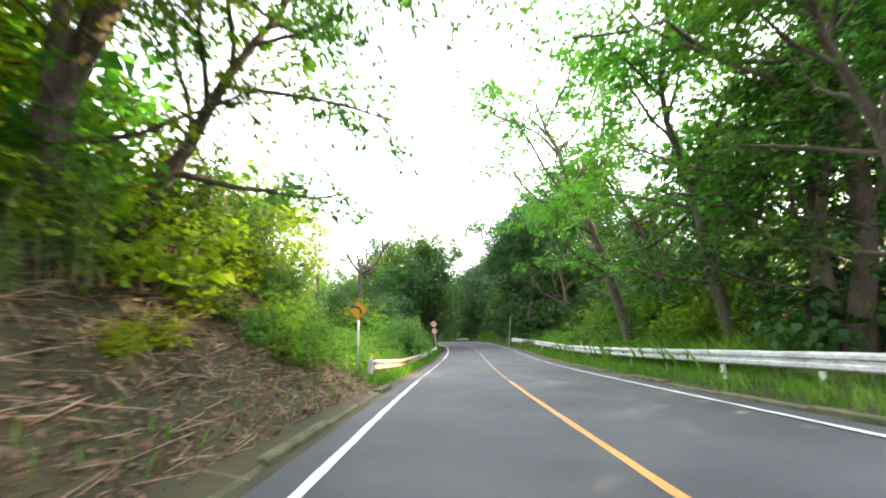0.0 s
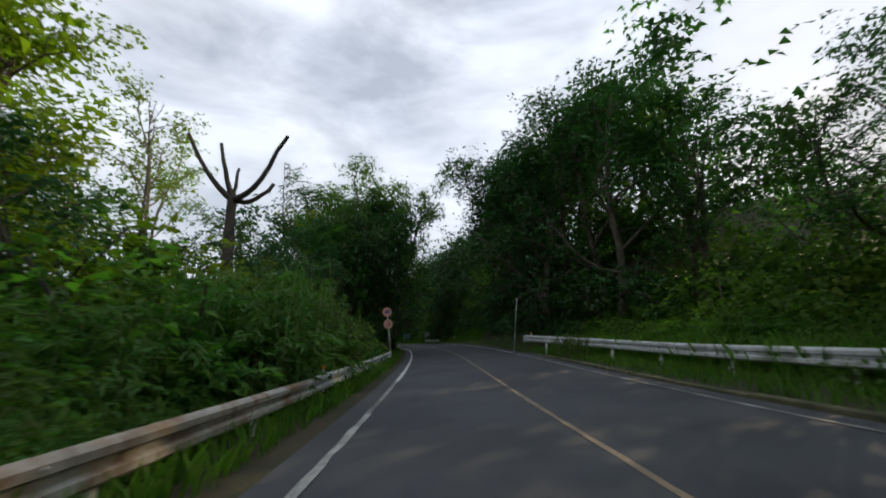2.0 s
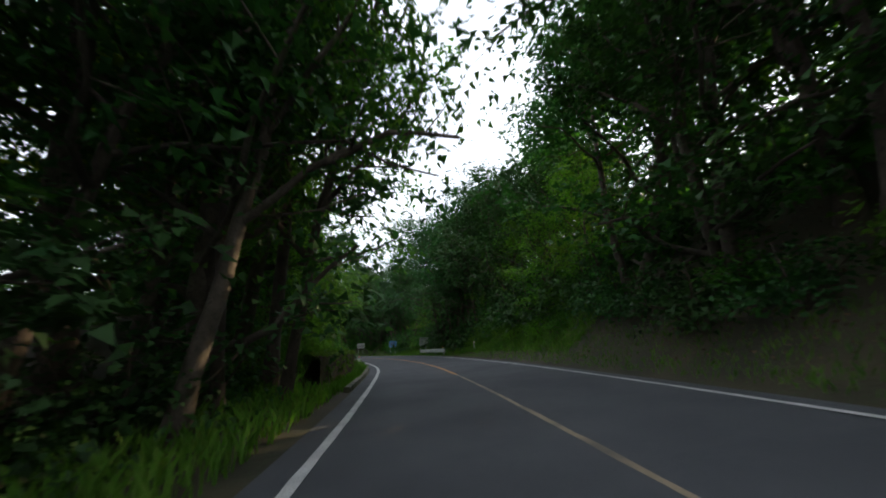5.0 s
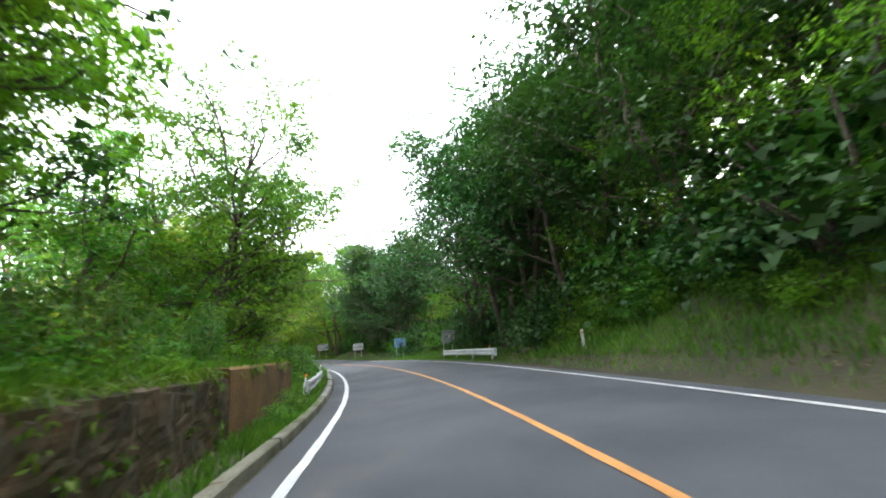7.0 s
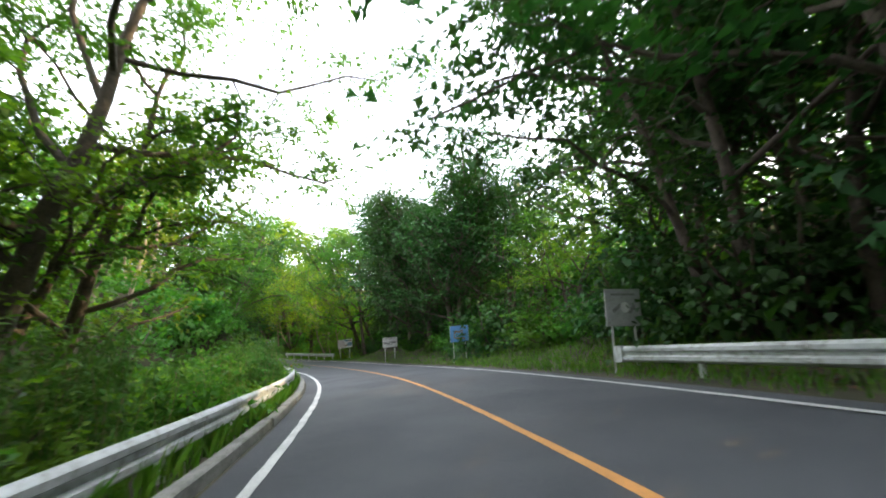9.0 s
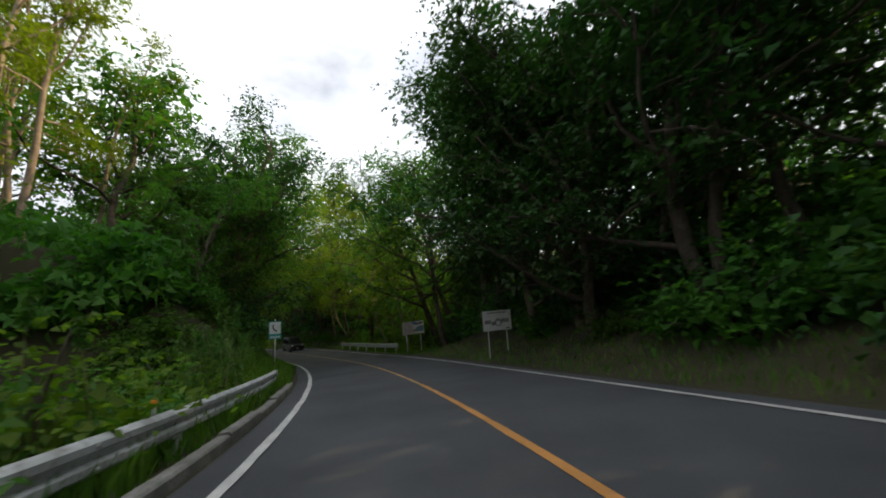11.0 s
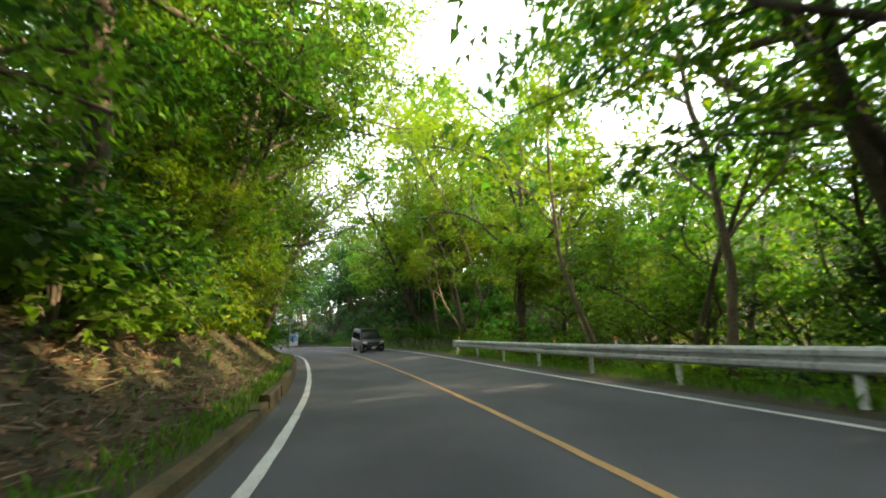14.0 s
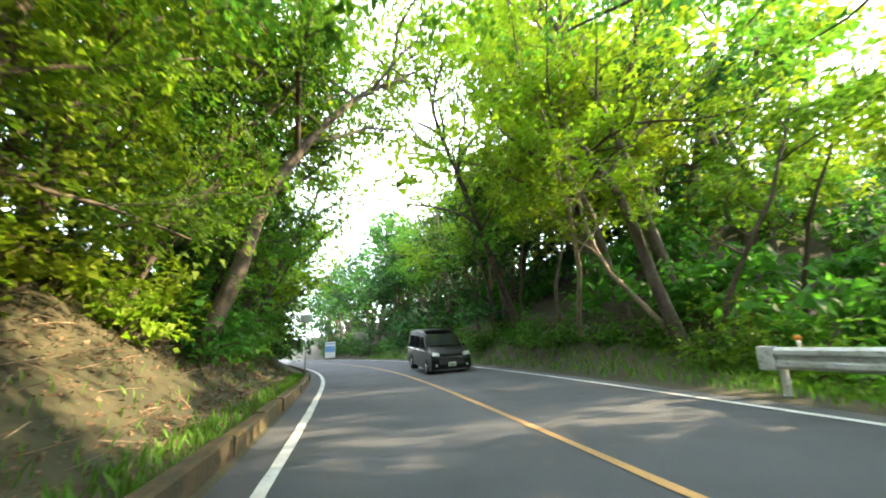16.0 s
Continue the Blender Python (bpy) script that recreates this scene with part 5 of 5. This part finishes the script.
belt(["mound"], 18, 44, 2.4, 8.6, 12.5, 1.0, 1.7)
belt(["dark_b"], 24, 34, 4.5, 10.5, 13.0, 0.4, 0.5)
plant("dark_a", 33.5, 10.5, 10, 0.95)
plant("dark_b", 38.5, 8.8, 100, 1.1)
# right dark slope
belt(["dark_a", "dark_b"], 43, 59, 2.7, 6.0, 7.6, 0.95, 1.15)
plant("high_d", 52.0, 6.0, 30, 1.1, lean=(0, -9))
plant("high_d", 49.4, 6.4, 250, 1.08, lean=(0, -6))
plant("high_d", 57.0, 6.6, 130, 1.0, lean=(0, -4))
belt(["skirt_b", "broad_c"], 60, 66, 2.2, 6.8, 8.0, 0.7, 0.8)
belt(["bush_c", "bush_a"], 61, 79, 1.2, 6.2, 7.4, 0.8, 1.3)
belt(["far_dark"], 67, 94, 2.0, 8.6, 11.0, 0.8, 1.0)
belt(["skirt_b", "dark_n", "skirt_g"], 67.0, 76, 2.0, 6.8, 8.0, 0.75, 0.95)
belt(["bush_a", "bush_b", "hedge_a"], 61, 77, 0.9, 5.2, 6.3, 0.35, 0.6)
belt(["high_d"], 74.5, 87, 2.5, 6.4, 7.2, 0.95, 1.1, tilt=-7)
belt(["far_dark", "far_green"], 38, 92, 3.0, 11, 16, 1.05, 1.25)
belt(["bush_c", "bush_a"], 43, 59, 1.7, 5.2, 6.6, 0.6, 0.9)
# right, behind the boards
belt(["bush_c", "bush_a"], 86, 104, 1.5, 6.4, 8.2, 0.9, 1.4)
belt(["bush_c", "bush_a"], 104, 113, 1.5, 6.6, 8.2, 0.7, 1.1)
belt(["broad_c", "broad_a", "broad_c"], 90, 102, 2.4, 8.6, 11, 0.5, 0.62)
belt(["dark_n"], 102, 122, 2.3, 8.0, 9.6, 0.95, 1.1)
belt(["far_dark"], 103, 124, 2.8, 9.5, 12.0, 0.7, 0.9)
belt(["bush_c", "bush_a"], 102, 126, 2.0, 7.4, 9.6, 0.8, 1.1)
belt(["far_dark", "far_green"], 90, 124, 5.0, 13, 18, 0.7, 0.9)
plant("open_a", 121.8, 10.8, 80, 1.2, lean=(0, -9))
plant("open_n", 128.0, 8.6, 190, 1.38, lean=(0, -15))
plant("open_n", 124.4, 7.4, 50, 1.05, lean=(0, -10))
for s, u, turn, size in ((105.4, 7.2, 0, 1.1), (109.6, 7.2, 120, 1.18), (113.8, 7.4, 240, 1.18)):
    plant("dark_n", s, u, turn, size, lean=(0, -7))
# open woodland
belt(["slim_a", "slim_b"], 130, 139, 2.6, 6.2, 8.4, 0.95, 1.1)
belt(["slim_a", "slim_b"], 140.4, 147, 2.6, 6.2, 8.4, 0.75, 0.92)
belt(["slim_a", "slim_b"], 126, 152, 4.0, 9, 14, 0.7, 0.85)
belt(["far_yellow"], 128, 160, 6.0, 17, 26, 0.8, 1.0)
belt(["bush_d", "bush_b"], 126, 147, 1.5, 6.0, 9.0, 0.6, 0.9)
plant("open_a", 141.4, 6.8, 250, 1.1)
belt(["slim_a", "high_y", "slim_b"], 147, 172, 2.3, 5.6, 7.2, 0.95, 1.15, tilt=-9)
plant("high_y", 147.5, 6.3, 160, 0.95, lean=(0, -10))
plant("high_y", 141.5, -8.6, 60, 1.15, lean=(0, 13))
plant("high_y", 135.5, -6.2, 190, 1.05, lean=(0, 16))
plant("high_y", 152.0, -6.2, 250, 1.0, lean=(0, 16))
plant("high_y", 157.0, 6.2, 300, 1.05, lean=(0, -16))
plant("high_a", 125.5, 9.4, 20, 1.15, lean=(0, -9))
belt(["far_dark"], 158, 186, 2.6, 6.2, 8.0, 0.65, 0.85)
belt(["bush_a", "bush_c"], 146, 180, 2.0, 5.2, 6.4, 0.6, 0.9)
belt(["far_dark", "far_green"], 150, 200, 4.0, 11, 16, 0.9, 1.1)
belt(["far_dark"], 160, 196, 3.0, 8, 12, 0.8, 1.0)
belt(["far_green", "far_dark"], 184, 236, 3.2, 5.5, 10, 0.9, 1.15)
belt(["far_green", "far_dark"], 176, 200, 5.0, -9, -6.5, 0.9, 1.1)
belt(["bush_c", "bush_a"], 182, 216, 2.4, 4.8, 6.0, 0.7, 1.0)


# trees that close single gaps; some are added only to cast shade
plant("broad_c", 139.5, 8.0, 40, 0.72, lean=(0, -8))
belt(["bush_c"], 42.5, 47, 1.1, 6.0, 7.2, 0.6, 0.8)
plant("open_n", 138.4, -6.7, 40, 0.92, lean=(0, 15))
plant("open_n", 143.4, -6.9, 250, 0.92, lean=(0, 15))
for s, u, turn in ((130.5, 11.0, 0), (133.6, 9.6, 120), (137.2, 10.6, 240)):
    plant("skirt_b", s, u, turn, 1.15)
plant("dark_n", 79.5, 9.4, 30, 1.15)
for s, u, turn, size in ((65.0, 10.4, 120, 0.85), (67.6, 12.0, 0, 0.9), (70.4, 11.2, 240, 0.85)):
    plant("skirt_g", s, u, turn, size)
for s, u, turn, size in ((135.5, 14.0, 0, 1.0), (149.5, 13.0, 300, 0.8), (154.0, 12.5, 45, 1.3)):
    plant("far_yellow", s, u, turn, size)
plant("dark_n", 126.6, 12.6, 70, 0.85)
plant("dark_n", 129.0, 14.0, 170, 0.8)
# the second one is added to keep sun off the left bank
for s, u, turn, size in ((150.0, 8.6, 260, 1.2), (137.2, 12.0, 80, 0.85)):
    plant("high_y", s, u, turn, size, lean=(0, -6))
for s, u, turn, size in ((107, 7.6, 0, 1.0), (110.5, 7.4, 100, 1.05), (114, 7.6, 200, 1.1), (117.5, 7.4, 300, 1.05)):
    plant("high_d", s, u, turn, size, lean=(0, -3))
plant("high_a", 137.2, -7.6, 250, 1.1, lean=(0, 13))
for s, u, turn in ((79, 8.6, 0), (82.5, 9.0, 120), (86, 8.6, 240), (89.5, 9.4, 60)):
    plant("dark_n", s, u, turn, 0.85)
# low trees added behind the woodland to shade its undergrowth from the sun
belt(["far_dark"], 138, 162, 3.0, 13.0, 16.5, 0.5, 0.58)
belt(["bush_b", "sasa_b", "bush_a"], 6.2, 10.6, 0.55, -5.6, -4.6, 0.26, 0.42)
belt(["bush_c", "bush_a"], 36, 43, 1.4, 6.2, 8.5, 0.55, 0.85)
plant("sasa_b", 33.4, 4.3, 0, 0.5)
plant("sasa_b", 34.3, 4.2, 90, 0.46)
plant("dark_n", 9.8, 8.2, 0, 0.8, lean=(0, -6))
# this one and the next are added to block sun from the right lane
plant("dark_n", 16.8, 9.4, 10, 0.62)
plant("dark_n", 14.0, 9.2, 200, 0.62)
for s, u, turn, size in ((22.0, -16.5, 0, 0.85), (27.0, -17.0, 90, 0.95), (19.5, -19.5, 180, 0.85), (31.5, -19.5, 270, 0.95)):
    plant("far_yellow", s, u, turn, size)
for s, u, turn, size in ((44.2, -8.8, 40, 0.85), (47.2, -8.2, 260, 0.9)):
    plant("dark_a", s, u, turn, size)
# added so that no sun patch falls on the road here
plant("dark_n", 22.4, 11.0, 140, 0.7)
plant("dark_n", 25.6, 10.6, 40, 0.74)
belt(["dark_a"], 24, 32.5, 2.8, -8.8, -7.8, 0.33, 0.4)
for s, u, turn in ((121, 12.5, 0), (124.5, 14, 90), (128, 13, 180), (131.5, 15, 270)):
    plant("far_green", s, u, turn, 0.75)
plant("dark_b", 41.5, 9.4, 70, 1.15)
plant("dark_a", 44.8, 8.8, 190, 1.15)
plant("dark_b", 48.0, 9.6, 290, 1.1)
belt(["bush_c", "bush_a"], 75, 92, 1.5, 6.8, 8.2, 0.8, 1.2)
belt(["bush_c"], 160, 186, 3.2, -6.2, -5.3, 0.8, 1.1)
belt(["far_dark"], 196, 232, 2.6, -8.2, -5.4, 0.9, 1.1, tilt=8)
for s, u, turn in ((123.0, 10.6, 10), (125.6, 11.6, 130), (128.4, 12.2, 250)):
    plant("dark_n", s, u, turn, 0.8)
belt(["bush_c"], 122, 130, 1.5, 8.2, 9.6, 0.9, 1.2)
for s, u, turn in ((130.0, 11.2, 0), (132.4, 12.4, 110), (135.0, 12.0, 230)):
    plant("dark_n", s, u, turn, 0.48)
plant("high_a", 131.5, -6.9, 70, 1.05, lean=(0, 13))
for s, u, turn, size in ((34.5, -9.6, 0, 0.42), (37.0, -10.0, 120, 0.45), (39.5, -10.5, 240, 0.48)):
    plant("dark_a", s, u, turn, size)
for s, u, turn in ((79.0, 6.3, 40), (82.5, 6.4, 150), (86.5, 6.6, 260), (104.8, 6.9, 0)):
    plant("high_d", s, u, turn, 1.12, lean=(0, -5))
for s, u, turn, size in ((151.5, 12.0, 0, 1.55), (155.0, 9.5, 100, 1.6), (159.0, 12.5, 200, 1.7), (163.0, 9.8, 310, 1.7)):
    plant("far_yellow", s, u, turn, size)


def snags():
    """Dead, broken trees without leaves."""
    r = np.random.default_rng(71)
    g = thing("dead_tree", "bare dead tree with broken stubby limbs", "tree", "roadside trees", at=Matrix.Translation(on_ground(34.0, -11.0)) @ Matrix.Rotation(radians(yaw_at(34.0)), 4, "Z"))
    stem, _ = limb((0, 0, -0.3), (0.0, 0, 1), 7.9, 0.2, r, 9, 0.03)
    lines = [(stem, np.linspace(0.3, 0.2, len(stem)))]
    for tip, r0, r1 in (((-1.5, -1.1, 10.0), 0.15, 0.07), ((-0.35, -0.6, 9.8), 0.14, 0.07), ((0.1, 0.2, 8.9), 0.1, 0.06), ((2.7, -1.2, 9.9), 0.15, 0.08), ((1.7, 0.4, 8.2), 0.13, 0.09)):
        tip, foot = np.array(tip), stem[-1] - np.array([0, 0, 0.25])
        q = np.linspace(0, 1, 8)[:, None]
        pts = foot + (tip - foot) * q - np.array([0, 0, 1.0]) * 0.22 * np.sin(np.pi * q) * np.linalg.norm(tip[:2] - foot[:2]) + r.normal(0, 0.035, (8, 3)) * q
        lines.append((pts, np.linspace(r0, r1, 8)))
    v, f = tubes(lines, 7)
    part("trunk", mesh_from("trunk", v, f, M_DEADBARK, True), g)
    for s, u, h in ((34.8, -15.8, 11.9), (35.3, -17.0, 9.0), (48.0, -12.5, 15.0)):
        g = thing("dead_tree", "slim dead tree with bare thin twigs", "tree", "roadside trees", at=Matrix.Translation(on_ground(s, u)))
        stem, _ = limb((0, 0, -0.3), (0.03, 0, 1), h, 0.1, r, 11, 0.06)
        lines = [(stem, np.linspace(0.12, 0.02, len(stem)))]
        for k in range(12):
            i = 5 + k % 6
            a = k * 2.4
            pts, rad = limb(stem[i], (math.cos(a), math.sin(a), 1.2), r.uniform(0.9, 1.9), 0.032, r, 5, 0.2, 0.12)
            lines.append((pts, rad))
            for j in (2, 3, 4):
                sub, srad = limb(pts[j], (math.cos(a + j), math.sin(a + j), 0.8), r.uniform(0.3, 0.7), 0.014, r, 3, 0.2, 0.1)
                lines.append((sub, srad))
        v, f = tubes(lines, 5)
        part("trunk", mesh_from("trunk", v, f, M_DEADBARK, True), g)


snags()


# ---------------------------------------------------------------- retaining wall
def stone_wall():
    g = thing("retaining_wall", "low dark mossy wall with a rough face and a smooth rust-stained end", "wall", kind="structure")
    r = np.random.default_rng(91)
    ss, hh = np.arange(56.5, 68.61, 0.11), np.arange(-0.2, 1.13, 0.07)
    rows = []
    for k, h in enumerate(hh):
        runs = np.array([noise.noise((q * 2.6, h * 0.9, 3.0)) + 0.6 * noise.noise((q * 7.0, h * 3.0, 8.0)) for q in ss])
        rows.append(on_road(ss, -4.6 - 0.035 * h + 0.055 * runs + r.normal(0, 0.008, len(ss)), h + 0.02 * runs))
    rows.append(on_road(ss, np.full(len(ss), -5.15), 1.12))
    rows.append(on_road(ss, np.full(len(ss), -5.15), -0.2))
    v, n = np.concatenate(rows), len(ss)
    f = [(k * n + i, k * n + i + 1, (k + 1) * n + i + 1, (k + 1) * n + i) for k in range(len(rows) - 1) for i in range(n - 1)]
    part("rough_face", mesh_from("rough_face", v, f, M_MOSSSTONE), g, "dark rough face with moss and drip stains")
    c = np.array([(*on_road(q, r.uniform(-5.0, -4.62), r.uniform(1.08, 1.16)), 0.13) for q in np.arange(56.6, 73.6, 0.055)])
    part("grass_fringe", quads_mesh("grass_fringe", clump_leaves(c, 8, 0.24, r, 0.6, 0.7, 0.13), M_GRASS), g)
    v, f = sweep(68.62, 73.9, 0.35, [(-4.58, -0.2), (-4.62, 1.18), (-4.66, 1.21), (-5.3, 1.21), (-5.3, -0.2)])
    part("concrete_end", mesh_from("concrete_end", v, f, M_WALLMOSS), g, "smooth rust-brown stained concrete")
    # roots and dead stems hanging over the face
    lines = []
    for _ in range(26):
        s, h, d = r.uniform(56.8, 68.4), r.uniform(0.98, 1.05), r.uniform(0.15, 0.6)
        pts = np.array([on_road(s, -4.75, h), on_road(s + r.normal(0, 0.04), -4.55, h - 0.02), on_road(s + r.normal(0, 0.1), -4.54, h - d * 0.6), on_road(s + r.normal(0, 0.16), -4.55, h - d)])
        lines.append((pts, np.array([0.01, 0.012, 0.008, 0.003])))
    v, f = tubes(lines, 4)
    part("hanging_roots", mesh_from("hanging_roots", v, f, M_BARK), g)
    c = np.array([(*on_road(r.uniform(56.8, 68.4), r.uniform(-4.6, -4.55), r.uniform(0.05, 1.05)), 0.12) for _ in range(70)])
    part("moss_and_ferns", quads_mesh("moss_and_ferns", clump_leaves(c, 9, 0.11, r, 0.9, 0.9, 0.4), M_GRASS), g)


stone_wall()


# ---------------------------------------------------------------- grass, litter, twigs
def blades(name, rows, label, material=M_GRASS, size=(0.25, 0.5), seed=3, width=0.02):
    """Grass blades over stretches of s0, s1, u0, u1, count."""
    r = np.random.default_rng(seed)
    Q = []
    for s0, s1, u0, u1, n, tall in rows:
        s, u = r.uniform(s0, s1, n), r.uniform(u0, u1, n)
        b = on_ground(s, u, -0.02)
        h = tall * r.uniform(*size, n)
        a = r.uniform(0, 6.28, n)
        side = np.stack([np.cos(a), np.sin(a), 0 * a], 1)
        bend = np.stack([-np.sin(a), np.cos(a), 0 * a], 1) * (h * r.uniform(0.1, 0.6, n))[:, None]
        w = (width * r.uniform(0.6, 1.5, n) * np.sqrt(tall))[:, None]
        up = np.array([0, 0, 1.0])
        mid = b + up * (h * 0.6)[:, None] + bend * 0.35
        tip = b + up * h[:, None] + bend
        Q.append(np.stack([b - side * w * 0.5, b + side * w * 0.5, mid + side * w * 0.6, tip], 1))
        Q.append(np.stack([b - side * w * 0.5, mid + side * w * 0.6, tip, mid - side * w * 0.6], 1)[: n // 3])
    tagged(part(name, quads_mesh(name, np.concatenate(Q), material)), label, "grass", kind="stuff")


blades("verge_grass", [
    (-8, 40, 4.0, 6.5, 9000, 0.8), (10, 38, 5.2, 8.4, 9000, 2.0), (11, 56, -5.6, -3.9, 7000, 1.0), (40, 80, 3.7, 5.4, 6000, 0.4), (58, 77, 4.3, 7.0, 9000, 0.75), (80, 100, 3.7, 6.8, 5500, 0.6), (100, 127, 3.7, 6.4, 3200, 0.5),
    (126, 146, 3.9, 7.5, 5000, 0.6), (73, 112, -5.4, -3.95, 7000, 1.1), (112, 122, -5.6, -3.75, 5000, 0.9), (122, 160, -4.25, -3.86, 2600, 0.55), (122, 160, -5.4, -4.0, 900, 0.45),
    (146, 185, 3.7, 6.0, 4000, 0.7), (56, 73, -4.5, -3.84, 3000, 0.45), (56, 73, -7.5, -5.0, 4500, 1.0), (56.4, 74, -5.9, -5.12, 4500, 0.9), (68, 74, -4.5, -3.85, 1500, 0.6), (-6, 12, -4.6, -3.95, 250, 0.5)],
    "rough green grass and weeds along the verges")


def litter():
    r = np.random.default_rng(17)
    Q = []
    for s0, s1, u0, u1, n in ((-8, 12, -7, -3.9, 34000), (113, 132, -7, -4.0, 20000), (132, 160, -8, -4.0, 20000), (44, 70, 4.2, 8, 5000), (118, 127, 4.5, 9, 2500), (72, 90, 4.1, 7.5, 9000)):
        s, u = r.uniform(s0, s1, n), r.uniform(u0, u1, n)
        c = on_ground(s, u, 0.03)
        way = r.normal(size=(n, 3)) * np.array([1, 1, 0.3])
        L = 0.035 + 0.1 * r.uniform(0, 1, n) ** 2
        Q.append(leaf_quads(c, way, L, L * r.uniform(0.3, 0.6, n), r, 0.1))
    tagged(part("leaf_litter", quads_mesh("leaf_litter", np.concatenate(Q), M_LITTER, 3)), "dry brown fallen leaves covering the banks", "leaf litter", kind="stuff")
    lines = []
    for s0, s1, u0, u1, n in ((-6, 11, -7, -3.95, 1500), (113, 134, -6.5, -4.0, 900), (134, 156, -8, -4.2, 450), (48, 68, 4.4, 7.5, 70)):
        for _ in range(n):
            b = on_ground(r.uniform(s0, s1), r.uniform(u0, u1), 0.04)
            d = np.append(r.normal(size=2), r.normal() * 0.25)
            d *= r.uniform(0.15, 0.5) / np.linalg.norm(d)
            lines.append((np.array([b - d, b + r.normal(0, 0.02, 3), b + d]), np.array([0.006, 0.007, 0.003])))
    v, f = tubes(lines, 3)
    tagged(part("fallen_twigs", mesh_from("fallen_twigs", v, f, M_STICK)), "dry fallen twigs and cane pieces on the banks", "twigs", kind="stuff")


litter()


def plumes():
    """Tall weeds with feathery seed heads behind the rail."""
    r = np.random.default_rng(29)
    for _ in range(14):
        s, u, h = r.uniform(100.5, 111.5), r.uniform(-5.2, -4.6), r.uniform(1.7, 2.6)
        g = thing("plume_weed", "tall slender weed with feathery grey-green seed head", "weed", "plume weeds", at=Matrix.Translation(on_ground(s, u)))
        pts, _ = limb((0, 0, -0.1), (r.normal(0, 0.06), r.normal(0, 0.06), 1), h, 0.01, r, 7, 0.03, 0.0)
        v, f = tubes([(pts, np.linspace(0.012, 0.005, len(pts)))], 5)
        part("stem", mesh_from("stem", v, f, M_CANE, True), g)
        c = np.array([(*(pts[-2] + (pts[-1] - pts[-2]) * q), 0.07) for q in np.linspace(0.0, 1.2, 9)])
        part("seed_head", quads_mesh("seed_head", clump_leaves(c, 9, 0.12, r, 0.8, 0.6, 0.25), M_SASA), g)
        c = np.array([(*pts[k], 0.22) for k in (1, 2, 3, 4)])
        part("foliage", quads_mesh("foliage", clump_leaves(c, 8, 0.26, r, 0.7, 0.5, 0.25), M_SASA), g)


plumes()


def far_woods():
    """Wooded hillsides beyond the roadside trees."""
    r = np.random.default_rng(23)
    Q = []
    for s0, s1, u0, u1, n, lo, hi in ((-40, 240, -48, -18, 24000, 0.5, 9), (-40, 122, 16, 50, 16000, 0.5, 10), (156, 240, 16, 50, 14000, 0.5, 10), (122, 156, 22, 50, 7000, 0.5, 7), (108, 136, 13, 40, 7000, 0.5, 6), (232, 300, -40, 40, 12000, 0.5, 14), (-45, -18, -25, 25, 7000, 0.5, 12)):
        k = n // 40
        s, u = r.uniform(s0, s1, k), r.uniform(u0, u1, k)
        c = on_ground(s, u)
        c[:, 2] += r.uniform(lo, hi, k) * r.uniform(0.4, 1, k)
        Q.append(clump_leaves(np.c_[c, r.uniform(1.2, 2.4, k)], 40, 0.56, r, 0.6, 0.3, 0.6))
    tagged(part("far_woods", quads_mesh("far_woods", np.concatenate(Q), M_LEAFDARK, 3)), "distant green woodland on the hillsides", "woodland", kind="stuff")


far_woods()


def undergrowth(name, material, label, rows, seed):
    """Brush that fills the woods behind the roadside plants."""
    r = np.random.default_rng(seed)
    Q = []
    for s0, s1, u0, u1, n, lo, hi in rows:
        c = on_ground(r.uniform(s0, s1, n), r.uniform(u0, u1, n))
        k = np.repeat(c, 9, axis=0)
        size = np.repeat(r.uniform(lo, hi, n), 9)
        d = r.normal(size=(len(k), 3))
        d[:, 2] = np.abs(d[:, 2])
        d /= np.linalg.norm(d, axis=1, keepdims=True)
        k = k + d * (size * r.uniform(0.5, 1.0, len(k)))[:, None] * np.array([1.1, 1.1, 1.0])
        Q.append(clump_leaves(np.c_[k, size * 0.5], 34, 0.4, r, 0.6, 0.4, 0.65))
    tagged(part(name, quads_mesh(name, np.concatenate(Q), material, 3)), label, "undergrowth", kind="stuff")


undergrowth("undergrowth_open", M_LEAF, "dense leafy green undergrowth between the woodland trees", [
    (14, 46, -13, -10, 16, 1.8, 2.8), (96, 116, -12, -9.5, 12, 1.6, 2.6), (121, 142, 8.5, 14, 26, 1.0, 1.8), (122, 160, 14, 30, 70, 1.8, 3.0)], 61)
undergrowth("undergrowth_shaded", M_LEAF, "dense green undergrowth in the shade of the trees", [
    (18, 46, -14, -10.5, 10, 1.8, 2.8), (44, 92, 7.8, 10.5, 34, 1.4, 2.4), (102, 126, 8, 12, 24, 1.4, 2.2), (141, 180, 7, 15, 50, 1.4, 2.4), (-6, 12, -12, -9, 8, 1.5, 2.2), (40, 126, 11, 26, 90, 1.8, 3.0), (108, 124, -16, -9, 22, 1.4, 2.2)], 62)
